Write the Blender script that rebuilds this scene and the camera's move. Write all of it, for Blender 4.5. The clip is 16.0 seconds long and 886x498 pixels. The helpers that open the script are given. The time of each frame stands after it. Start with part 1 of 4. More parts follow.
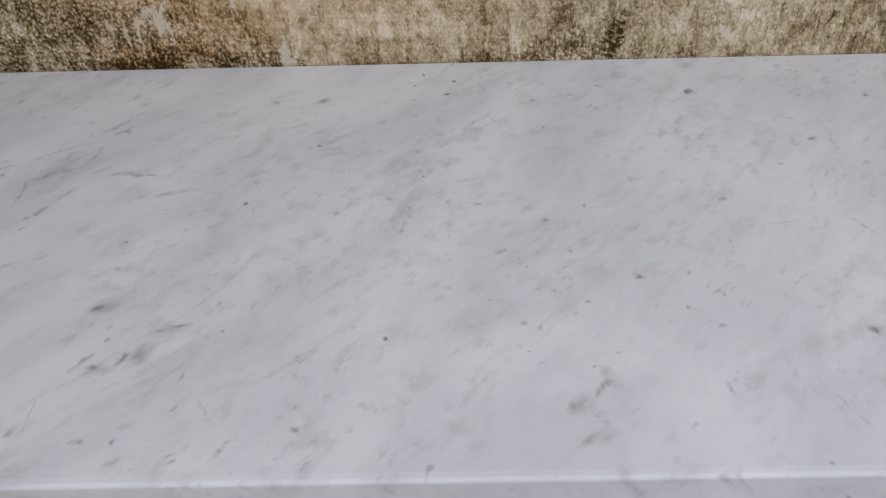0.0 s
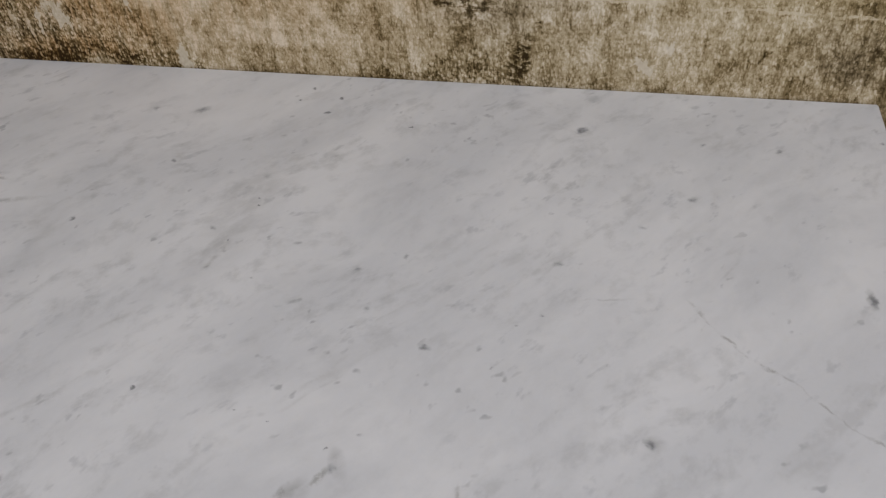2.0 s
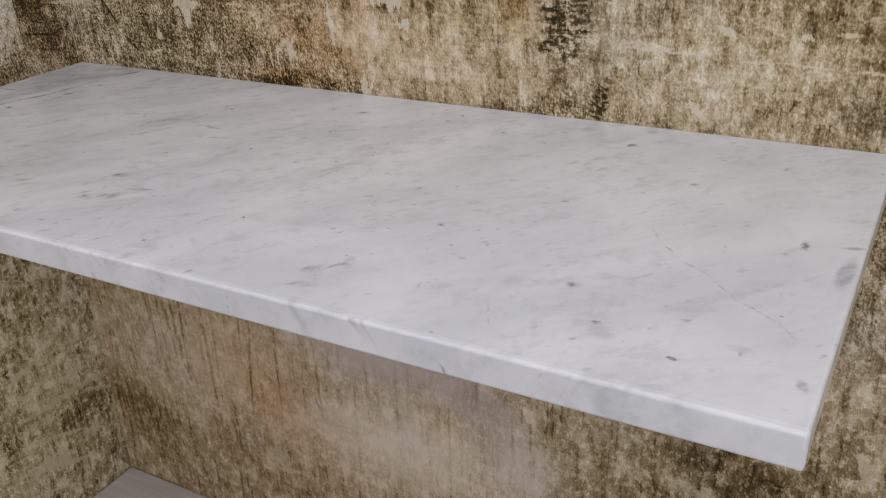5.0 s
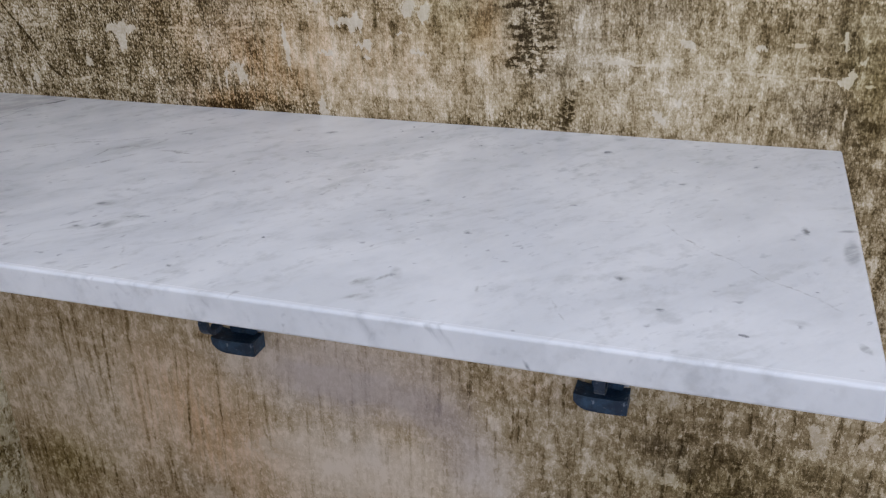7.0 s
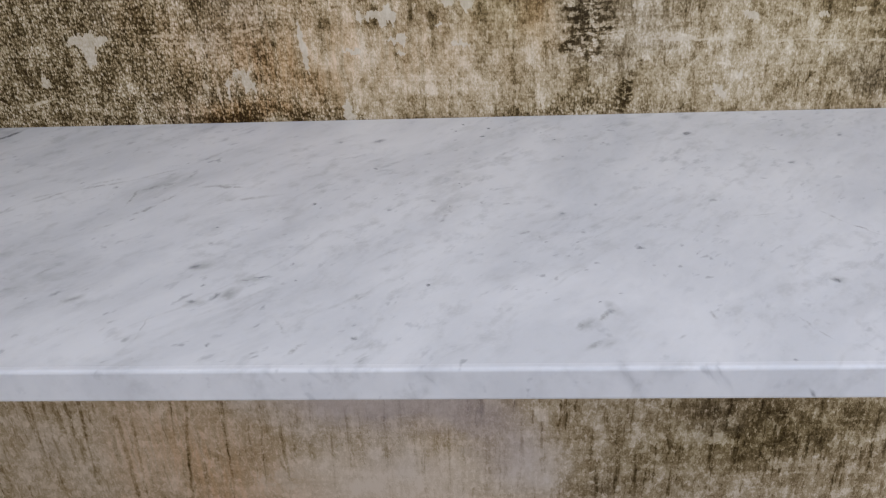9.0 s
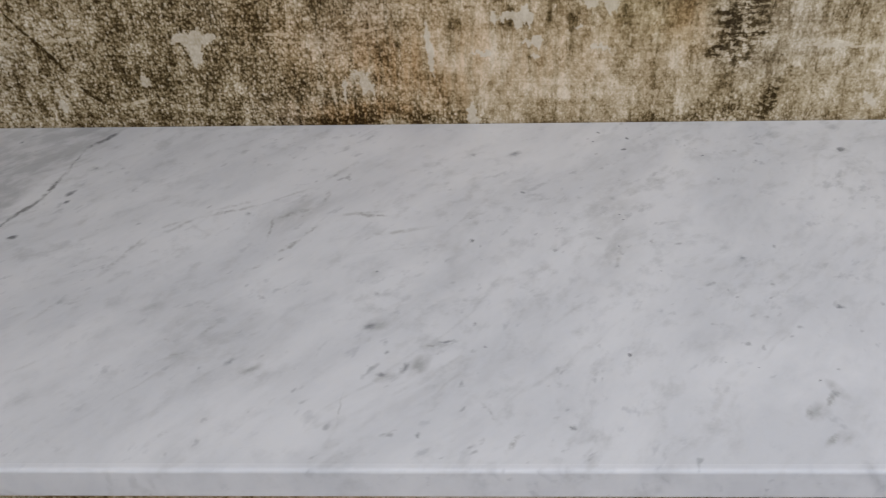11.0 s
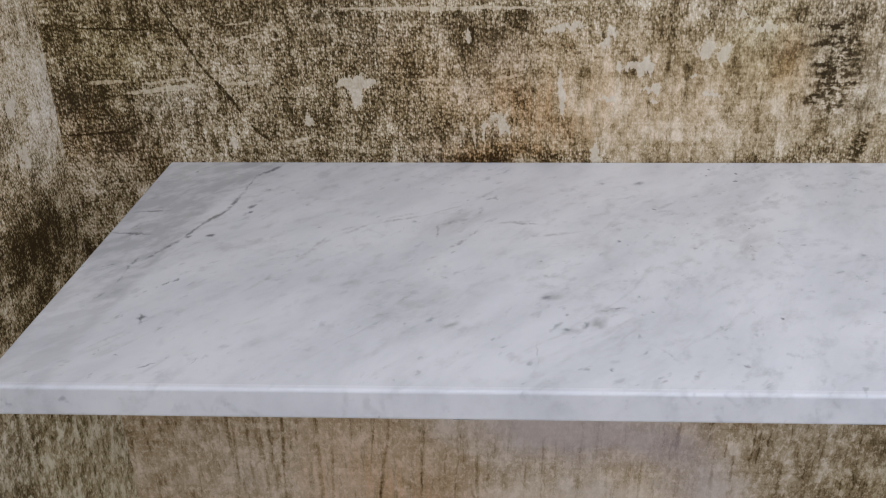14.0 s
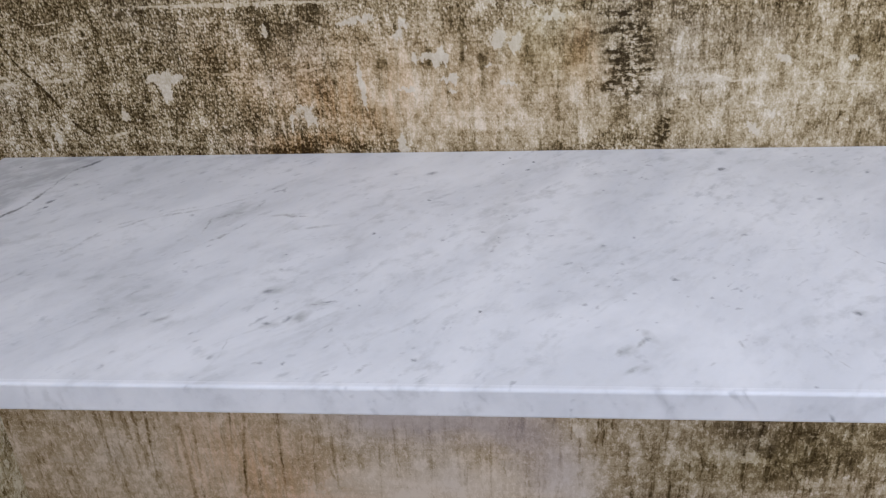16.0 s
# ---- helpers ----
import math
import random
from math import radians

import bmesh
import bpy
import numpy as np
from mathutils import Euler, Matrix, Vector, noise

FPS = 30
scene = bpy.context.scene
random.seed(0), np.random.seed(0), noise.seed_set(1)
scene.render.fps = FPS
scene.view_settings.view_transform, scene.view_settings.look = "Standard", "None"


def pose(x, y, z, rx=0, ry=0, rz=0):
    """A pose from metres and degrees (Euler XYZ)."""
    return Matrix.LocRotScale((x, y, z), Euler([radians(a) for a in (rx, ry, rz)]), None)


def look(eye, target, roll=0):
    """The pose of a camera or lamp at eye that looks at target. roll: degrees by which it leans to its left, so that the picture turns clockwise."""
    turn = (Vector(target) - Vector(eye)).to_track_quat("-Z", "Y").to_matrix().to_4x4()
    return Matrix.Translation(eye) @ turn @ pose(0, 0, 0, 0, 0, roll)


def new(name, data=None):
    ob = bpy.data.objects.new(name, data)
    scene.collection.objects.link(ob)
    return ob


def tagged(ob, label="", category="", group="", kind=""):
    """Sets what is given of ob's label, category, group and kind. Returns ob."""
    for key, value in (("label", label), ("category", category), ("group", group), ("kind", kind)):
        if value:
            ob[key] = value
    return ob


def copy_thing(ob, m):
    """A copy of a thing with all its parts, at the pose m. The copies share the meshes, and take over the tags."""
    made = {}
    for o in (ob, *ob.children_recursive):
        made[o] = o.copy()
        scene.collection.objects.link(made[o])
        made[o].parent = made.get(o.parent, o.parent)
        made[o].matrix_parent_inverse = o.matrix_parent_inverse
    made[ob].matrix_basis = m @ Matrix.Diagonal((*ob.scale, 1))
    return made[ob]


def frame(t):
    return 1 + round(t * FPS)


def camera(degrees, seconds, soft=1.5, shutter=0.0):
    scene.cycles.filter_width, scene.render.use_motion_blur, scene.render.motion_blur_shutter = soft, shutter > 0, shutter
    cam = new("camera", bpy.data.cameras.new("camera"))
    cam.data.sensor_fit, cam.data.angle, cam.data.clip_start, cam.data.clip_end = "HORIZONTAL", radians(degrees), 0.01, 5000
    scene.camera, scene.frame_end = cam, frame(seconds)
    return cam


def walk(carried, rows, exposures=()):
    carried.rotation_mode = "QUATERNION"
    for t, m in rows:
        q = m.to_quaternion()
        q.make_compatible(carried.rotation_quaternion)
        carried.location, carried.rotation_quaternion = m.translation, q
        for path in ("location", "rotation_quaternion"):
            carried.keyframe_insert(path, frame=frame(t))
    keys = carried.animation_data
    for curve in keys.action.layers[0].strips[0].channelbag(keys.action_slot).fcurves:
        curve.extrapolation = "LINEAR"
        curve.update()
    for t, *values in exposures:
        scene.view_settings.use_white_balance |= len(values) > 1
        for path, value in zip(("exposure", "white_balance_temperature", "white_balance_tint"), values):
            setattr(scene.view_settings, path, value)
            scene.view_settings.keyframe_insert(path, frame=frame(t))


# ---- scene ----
cam = camera(53.8, 16.0, soft=1.2, shutter=0.2)
PATH = [
    (0, (0.718, -0.805, 1.31), (0.693, 0.735, 0.033), -1.7),
    (0.5, (0.724, -0.723, 1.312), (0.774, 0.764, -0.024), -0.7),
    (1, (0.765, -0.697, 1.318), (0.81, 0.76, -0.052), -1.2),
    (1.5, (0.864, -0.694, 1.327), (0.691, 0.77, -0.024), -2.3),
    (2, (0.942, -0.71, 1.325), (0.653, 0.748, -0.014), -2.9),
    (2.5, (0.974, -0.741, 1.31), (0.603, 0.749, 0.029), -4.1),
    (3, (1.02, -0.813, 1.298), (0.631, 0.753, 0.117), -3.4),
    (3.5, (1.073, -0.852, 1.286), (0.507, 0.721, 0.188), -3.8),
    (4, (1.182, -0.887, 1.269), (0.339, 0.643, 0.295), -3.7),
    (4.2, (1.212, -0.9, 1.255), (0.301, 0.611, 0.313), -3.9),
    (6.3, (1.137, -1.052, 1.203), (0.463, 0.644, 0.384), -1.4),
    (6.5, (1.103, -1.063, 1.215), (0.496, 0.654, 0.389), -1.5),
    (7, (1.06, -1.044, 1.215), (0.493, 0.682, 0.378), -1.4),
    (7.5, (1.017, -1.014, 1.211), (0.518, 0.709, 0.327), -1.9),
    (8, (0.891, -1.033, 1.217), (0.581, 0.739, 0.343), -1.9),
    (8.2, (0.84, -1.043, 1.227), (0.578, 0.737, 0.352), -2.2),
    (10.3, (0.638, -0.895, 1.333), (0.647, 0.735, 0.174), -1.6),
    (10.5, (0.614, -0.891, 1.348), (0.624, 0.735, 0.184), -1.6),
    (11, (0.546, -0.897, 1.352), (0.489, 0.73, 0.192), -1.5),
    (11.5, (0.502, -0.908, 1.354), (0.359, 0.722, 0.204), -2.0),
    (12, (0.488, -0.923, 1.352), (0.293, 0.74, 0.257), -2.4),
    (12.5, (0.461, -0.958, 1.334), (0.325, 0.766, 0.328), -1.9),
    (13, (0.426, -1.004, 1.311), (0.334, 0.765, 0.384), -1.4),
    (13.5, (0.408, -1.049, 1.295), (0.333, 0.745, 0.413), -0.8),
    (14, (0.401, -1.065, 1.289), (0.324, 0.727, 0.405), -0.8),
    (14.5, (0.426, -1.071, 1.284), (0.336, 0.718, 0.395), -1.0),
    (15, (0.498, -1.069, 1.289), (0.393, 0.714, 0.39), -1.3),
    (15.5, (0.592, -1.062, 1.3), (0.475, 0.715, 0.389), -1.8),
    (16, (0.714, -1.058, 1.309), (0.52, 0.699, 0.373), -3.1),
]
EXPOSURES = [
    (0, -0.3, 6550, 10), (0.5, -0.41, 6600, 10), (1.0, -0.45, 6800, 9), (1.5, -0.51, 6950, 9), (2.5, -0.49, 7000, 9), (3.5, -0.41, 7150, 10), (4.2, -0.3, 7200, 10),
    (6.3, -0.15, 6150, 10), (8.2, -0.13, 6200, 10), (10.3, -0.25, 6600, 9), (11, -0.25, 6650, 8), (12, -0.23, 6750, 7), (13, -0.09, 6600, 9), (14, -0.05, 6350, 10), (14.5, 0.01, 6250, 11),
    (16, -0.01, 6150, 11),
]
walk(cam, [(t, look(eye, target, roll)) for t, eye, target, roll in PATH], EXPOSURES)


# ---- light ----
world = bpy.data.worlds.new("sky")
scene.world = world
world.use_nodes = True
sky = world.node_tree.nodes.new("ShaderNodeTexSky")
sky.sky_type, sky.sun_disc = "NISHITA", False
sky.sun_elevation, sky.sun_rotation = radians(40), radians(200)
world.node_tree.links.new(sky.outputs[0], world.node_tree.nodes["Background"].inputs[0])
world.node_tree.nodes["Background"].inputs[1].default_value = 0.1


def window_light(name, at, target, wide, high, watts, colour):
    lamp = bpy.data.lights.new(name, "AREA")
    lamp.shape, lamp.size, lamp.size_y, lamp.energy, lamp.color = "RECTANGLE", wide, high, watts, colour
    ob = new(name, lamp)
    ob.matrix_world = look(at, target)
    return ob


# overhead lamp with no known source, added to light the shelf top
window_light("added_overhead_light", (1.05, -1.15, 2.62), (1.05, -1.15, 0.0), 1.5, 1.2, 33.5, (0.825, 0.862, 1.0))
# area lamps standing in for daylight from unseen windows behind and at the right
window_light("window_light_back", (1.3, -3.12, 1.55), (1.3, 0.0, 1.45), 2.5, 1.35, 16.2, (0.835, 0.865, 1.0))
window_light("window_light_side", (3.12, -1.5, 1.6), (0.0, -1.5, 1.5), 1.5, 1.15, 18, (0.825, 0.862, 1.0))


# ---- node helpers ----
class Nodes:
    """A small writer of node trees for one material."""

    def __init__(self, name):
        self.material = bpy.data.materials.new(name)
        self.material.use_nodes = True
        self.tree = self.material.node_tree
        self.shader = self.tree.nodes["Principled BSDF"]

    def put(self, socket, value):
        if isinstance(value, bpy.types.NodeSocket):
            self.tree.links.new(value, socket)
        else:
            socket.default_value = value

    def add(self, kind, *values, out=0, **settings):
        node = self.tree.nodes.new(kind)
        for key, value in settings.items():
            setattr(node, key, value)
        for i, value in enumerate(values):
            if value is not None:
                self.put(node.inputs[i], value)
        return node.outputs[out]

    def math(self, how, a, b=0.0, c=0.0):
        return self.add("ShaderNodeMath", a, b, c, operation=how)

    def vmath(self, how, a, b=(0, 0, 0)):
        return self.add("ShaderNodeVectorMath", a, b, operation=how)

    def noise(self, at, scale, detail=4.0, rough=0.55, stretch=None, colour=False, twist=0.0):
        if stretch:
            at = self.vmath("MULTIPLY", at, stretch)
        node = self.tree.nodes.new("ShaderNodeTexNoise")
        self.put(node.inputs["Vector"], at)
        for key, value in (("Scale", scale), ("Detail", detail), ("Roughness", rough), ("Distortion", twist)):
            node.inputs[key].default_value = value
        return node.outputs["Color" if colour else "Fac"]

    def span(self, value, a, b, c=0.0, d=1.0, smooth=True):
        node = self.tree.nodes.new("ShaderNodeMapRange")
        node.interpolation_type = "SMOOTHSTEP" if smooth else "LINEAR"
        for i, v in enumerate((value, a, b, c, d)):
            self.put(node.inputs[i], v)
        return node.outputs[0]

    def mix(self, factor, a, b, blend="MIX"):
        node = self.tree.nodes.new("ShaderNodeMix")
        node.data_type, node.blend_type = "RGBA", blend
        for i, v in ((0, factor), (6, a), (7, b)):
            self.put(node.inputs[i], v if isinstance(v, (bpy.types.NodeSocket, float, int)) else (*v, 1.0))
        return node.outputs[2]

    def ramp(self, value, stops):
        node = self.tree.nodes.new("ShaderNodeValToRGB")
        self.put(node.inputs[0], value)
        while len(node.color_ramp.elements) < len(stops):
            node.color_ramp.elements.new(0.5)
        for element, (place, colour) in zip(node.color_ramp.elements, stops):
            element.position, element.color = place, (*colour, 1.0)
        return node.outputs[0]

    def bump(self, height, strength, distance, normal=None):
        node = self.tree.nodes.new("ShaderNodeBump")
        self.put(node.inputs["Height"], height)
        node.inputs["Strength"].default_value, node.inputs["Distance"].default_value = strength, distance
        if normal is not None:
            self.put(node.inputs["Normal"], normal)
        return node.outputs[0]

    def warp(self, at, scale, amount, detail=3.0):
        shift = self.vmath("SUBTRACT", self.noise(at, scale, detail, colour=True), (0.5, 0.5, 0.5))
        return self.vmath("ADD", at, self.vmath("MULTIPLY", shift, (amount, amount, 0)))

    def marks(self, at, rows, total=0.0):
        """Soft oblong marks on a flat surface: centre, half length, half width, turn in degrees, strength."""
        for u, v, length, width, turn, strength in rows:
            local = self.tree.nodes.new("ShaderNodeMapping")
            local.vector_type = "TEXTURE"
            self.put(local.inputs["Vector"], at)
            local.inputs["Location"].default_value = (u, v, 0)
            local.inputs["Rotation"].default_value = (0, 0, radians(turn))
            local.inputs["Scale"].default_value = (length, width, 1)
            fade = self.add("ShaderNodeTexGradient", local.outputs[0], gradient_type="SPHERICAL", out=1)
            total = self.math("MULTIPLY_ADD", fade, strength, total)
        return total

    def done(self, colour, rough, normal=None, specular=0.5, metal=0.0):
        for key, value in (("Base Color", colour), ("Roughness", rough), ("Normal", normal), ("Specular IOR Level", specular), ("Metallic", metal)):
            if value is not None:
                if isinstance(value, tuple):
                    value = (*value, 1.0)
                self.put(self.shader.inputs[key], value)
        return self.material


# ---- materials ----
VEINS_LEFT = [
    (0.136, -0.038, 0.0281, 0.0059, -125, 0.9), (0.123, -0.079, 0.0325, 0.0024, -94, 0.6), (0.119, -0.13, 0.0416, 0.0043, -98, 0.9), (0.107, -0.179, 0.0275, 0.0048, -118, 1),
    (0.092, -0.216, 0.0259, 0.0037, -105, 0.9), (0.079, -0.25, 0.0235, 0.0044, -117, 0.9), (0.067, -0.274, 0.0136, 0.003, -117, 0.6), (0.053, -0.291, 0.0177, 0.0033, -97, 0.9),
    (0.053, -0.323, 0.0257, 0.0022, -88, 0.5), (0.047, -0.358, 0.0227, 0.0029, -113, 0.4), (0.029, -0.162, 0.0322, 0.0032, 10, 0.7), (0.027, -0.222, 0.0372, 0.0036, -4, 0.8),
    (0.034, -0.222, 0.0079, 0.0041, 70, 0.8), (-0.001, -0.306, 0.0172, 0.0032, 42, 0.9), (0.03, -0.298, 0.0139, 0.0027, 29, 0.6), (0.027, -0.2, 0.0182, 0.0029, -112, 0.5),
]
VEINS_MIDDLE = [
    (0.382, -0.242, 0.0212, 0.0039, 53, 1), (0.397, -0.218, 0.0169, 0.0028, 61, 0.7), (0.359, -0.214, 0.029, 0.0023, 90, 0.8), (0.376, -0.188, 0.029, 0.006, 28, 0.7),
    (0.406, -0.164, 0.0192, 0.0033, 72, 0.6), (0.455, -0.192, 0.0203, 0.0037, -2, 0.8), (0.235, -0.243, 0.0376, 0.0029, 69, 0.5), (0.26, -0.206, 0.0251, 0.0045, 36, 0.5),
    (0.317, -0.183, 0.0441, 0.004, 23, 0.6), (0.366, -0.156, 0.032, 0.0035, 35, 0.6), (0.354, -0.276, 0.0153, 0.0038, -139, 0.5), (0.52, -0.38, 0.0155, 0.0022, 2, 0.8),
    (0.452, -0.454, 0.0331, 0.0015, -90, 0.5), (0.563, -0.454, 0.0238, 0.0025, -55, 0.5), (0.578, -0.48, 0.0174, 0.0031, 54, 0.7), (0.326, -0.475, 0.0212, 0.0036, 53, 0.5),
]
VEINS_RIGHT = [
    (1.032, -0.279, 0.0189, 0.0019, -55, 0.6), (1.049, -0.302, 0.0197, 0.002, -52, 0.7), (1.074, -0.326, 0.0275, 0.0023, -36, 0.7), (1.104, -0.353, 0.0267, 0.0016, -47, 0.6),
    (1.133, -0.376, 0.024, 0.0019, -32, 0.7), (1.157, -0.396, 0.0177, 0.0026, -47, 0.6), (0.954, -0.451, 0.0133, 0.002, -66, 0.6), (0.962, -0.468, 0.0115, 0.0017, -62, 0.5),
    (0.89, -0.44, 0.0095, 0.0022, -86, 0.6), (0.79, -0.454, 0.01, 0.0036, 70, 0.8), (0.808, -0.44, 0.0103, 0.0039, 67, 0.9), (0.798, -0.477, 0.0135, 0.0048, 37, 0.8),
    (0.862, -0.47, 0.0086, 0.0027, 45, 0.5), (0.968, -0.274, 0.0332, 0.0022, 6, 0.4),
]
SPECKS_LEFT = [
    (0.142, -0.147, 0.01, 0.0046, 59, 1.2), (0.144, -0.164, 0.0057, 0.0034, 45, 1), (0.115, -0.226, 0.0075, 0.0054, 32, 1.2), (0.092, -0.23, 0.0054, 0.0039, 58, 0.9),
    (0.102, -0.334, 0.0065, 0.0029, 52, 1), (0.109, -0.328, 0.0062, 0.0031, 68, 1), (0.1, -0.398, 0.007, 0.0048, 35, 1), (0.1, -0.401, 0.0138, 0.0022, -73, 0.8),
    (0.143, -0.027, 0.0179, 0.0054, 63, 1.1), (0.131, -0.475, 0.0127, 0.0017, 36, 0.8), (0.168, -0.468, 0.008, 0.0008, 69, 0.7), (0.126, -0.334, 0.008, 0.0018, 69, 0.5),
    (0.099, -0.459, 0.0016, 0.0026, 45, 0.7), (0.046, -0.038, 0.0025, 0.0042, 45, 0.8), (0.082, -0.453, 0.0016, 0.0026, 45, 0.5), (0.338, -0.406, 0.0033, 0.004, 31, 0.5),
]
SPECKS_MIDDLE = [
    (0.466, -0.356, 0.0098, 0.0062, 28, 0.8), (0.497, -0.406, 0.0118, 0.0045, -113, 0.8), (0.48, -0.413, 0.0064, 0.0047, 10, 0.7), (0.482, -0.388, 0.0033, 0.0037, 31, 0.7),
    (0.36, -0.398, 0.0098, 0.0044, 40, 0.6), (0.5508, -0.3542, 0.0029, 0.0029, 37, 0.7), (0.559, -0.382, 0.0026, 0.0027, 27, 0.7), (0.67, -0.392, 0.0031, 0.0028, 22, 1.3),
    (0.55, -0.236, 0.0033, 0.0034, 31, 0.8), (0.6005, -0.1532, 0.0033, 0.0034, 31, 1), (0.597, -0.0745, 0.0131, 0.0074, 38, 0.7), (0.62, -0.468, 0.0046, 0.0039, 30, 0.7),
    (0.51, -0.474, 0.0033, 0.0029, 31, 0.7), (0.468, -0.315, 0.0046, 0.0058, 30, 0.5), (0.466, -0.282, 0.002, 0.0028, 34, 0.8), (0.332, -0.188, 0.0045, 0.0057, 40, 0.6),
]
SPECKS_BACK = [
    (0.552, -0.076, 0.0038, 0.0051, 27, 0.6), (0.692, -0.194, 0.0013, 0.0014, 27, 1.1), (0.694, -0.204, 0.0018, 0.0019, 18, 1.1), (0.684, -0.246, 0.0018, 0.0019, 18, 0.9),
    (0.688, -0.165, 0.0056, 0.0068, 24, 0.5), (0.667, -0.234, 0.0038, 0.0048, 27, 0.6), (0.678, -0.277, 0.0056, 0.0043, 24, 0.5), (0.714, -0.066, 0.0043, 0.003, 23, 1.3),
    (0.721, -0.041, 0.0026, 0.003, 27, 1), (0.691, -0.028, 0.0026, 0.003, 27, 1), (0.683, -0.048, 0.0018, 0.0025, 18, 1.1), (0.794, -0.081, 0.002, 0.002, 34, 1.3),
]
SPECKS_FRONT = [
    (0.529, -0.376, 0.0139, 0.0025, 5, 0.7), (0.807, -0.421, 0.0018, 0.0019, 18, 0.8), (0.814, -0.434, 0.007, 0.004, 66, 0.6), (0.8255, -0.408, 0.0031, 0.0025, 22, 0.6),
    (0.742, -0.4, 0.0018, 0.0019, 18, 0.7), (0.766, -0.406, 0.0018, 0.0014, 18, 0.6), (0.766, -0.31, 0.0029, 0.003, 11, 0.5), (0.8985, -0.3455, 0.0026, 0.0022, 27, 0.5),
    (0.806, -0.304, 0.0042, 0.0042, 16, 0.6), (0.79, -0.266, 0.0043, 0.0043, 23, 0.6), (0.823, -0.248, 0.0031, 0.0036, 22, 0.6), (0.934, -0.2425, 0.0067, 0.005, 20, 0.6),
    (0.9095, -0.3065, 0.0026, 0.0022, 27, 0.6), (0.926, -0.295, 0.0026, 0.0022, 27, 0.6),
]
SPECKS_RIGHT = [
    (0.943, -0.0705, 0.0085, 0.0062, 48, 1.2), (0.8515, -0.334, 0.0058, 0.0036, 0, 0.8), (1.033, -0.1565, 0.0082, 0.005, 39, 0.7), (1.148, -0.254, 0.0109, 0.0041, -93, 0.9),
    (0.9975, -0.392, 0.0072, 0.0041, -61, 0.8), (1.034, -0.437, 0.0053, 0.0035, 13, 0.8), (1.094, -0.46, 0.0043, 0.003, -23, 1.3), (1.026, -0.464, 0.0042, 0.0037, 34, 0.6),
    (1.059, -0.454, 0.0013, 0.0014, 27, 1), (1.15, -0.376, 0.0029, 0.0019, 37, 0.7), (1.134, -0.437, 0.0059, 0.0036, -73, 0.6), (0.934, -0.498, 0.0029, 0.0026, 37, 0.7),
    (1.106, -0.0845, 0.0073, 0.0038, 45, 0.7),
]
SPECKS_FINE = [
    (1.044, -0.082, 0.0041, 0.0038, 45, 0.6), (1.19, -0.064, 0.0032, 0.0026, 45, 0.7), (0.97, -0.334, 0.0031, 0.0022, 22, 0.4), (0.994, -0.194, 0.0049, 0.0035, -36, 0.5),
    (0.714, -0.283, 0.0026, 0.0024, 27, 0.5),
]
EDGE_MARKS = [
    (0.559, -0.507, 0.0096, 0.004, 50, 0.45), (0.589, -0.508, 0.0144, 0.003, 35, 0.41), (0.604, -0.507, 0.0108, 0.004, 60, 0.36), (0.673, -0.503, 0.006, 0.004, 60, 0.32),
    (0.813, -0.503, 0.0132, 0.01, 60, 0.41), (0.867, -0.507, 0.012, 0.005, 40, 0.59), (0.878, -0.504, 0.0084, 0.005, 70, 0.41), (0.926, -0.511, 0.0072, 0.005, 30, 0.45),
    (1.069, -0.507, 0.0072, 0.004, 30, 0.41), (0.773, -0.504, 0.0072, 0.004, 60, 0.23),
]
VEINS_FAINT = [
    (0.318, -0.172, 0.0368, 0.0044, 27, 0.5), (0.27, -0.208, 0.0425, 0.005, 45, 0.5), (0.227, -0.269, 0.0539, 0.0048, 63, 0.4), (0.192, -0.332, 0.0384, 0.0046, 58, 0.4),
    (0.163, -0.375, 0.0297, 0.0038, 53, 0.3), (0.442, -0.188, 0.0347, 0.005, 9, 0.6), (0.482, -0.22, 0.0543, 0.0056, 12, 0.5), (0.334, -0.36, 0.0158, 0.0043, 53, 0.5),
    (0.313, -0.392, 0.0208, 0.0036, 30, 0.4), (0.681, -0.263, 0.0318, 0.0041, 73, 0.5), (0.634, -0.336, 0.0467, 0.0044, 44, 0.35), (0.038, -0.153, 0.0351, 0.0041, 11, 0.5),
    (0.03, -0.209, 0.0323, 0.0039, 21, 0.4), (0.292, -0.214, 0.0341, 0.0043, -40, 0.3), (0.484, -0.248, 0.085, 0.0034, 9, 0.3), (0.416, -0.105, 0.0578, 0.0054, 54, 0.4),
]
CLOUDS = [
    (0.338, -0.371, 0.113, 0.0562, -34, 0.38), (0.686, -0.196, 0.1328, 0.031, 81, 0.38), (0.382, -0.185, 0.0478, 0.0238, 46, 0.55), (0.471, -0.354, 0.0153, 0.0093, 17, 0.94),
    (0.506, -0.403, 0.0182, 0.0077, 61, 1.0), (0.482, -0.416, 0.0114, 0.0071, 23, 0.88), (0.378, -0.407, 0.0121, 0.0079, 16, 0.75), (0.796, -0.451, 0.0126, 0.0089, 39, 0.75),
    (0.807, -0.474, 0.0127, 0.0082, 40, 0.75), (0.816, -0.429, 0.0148, 0.0058, -63, 0.75), (1.001, -0.391, 0.0092, 0.0069, 0, 0.62), (1.133, -0.43, 0.0123, 0.0066, 0, 0.5),
]
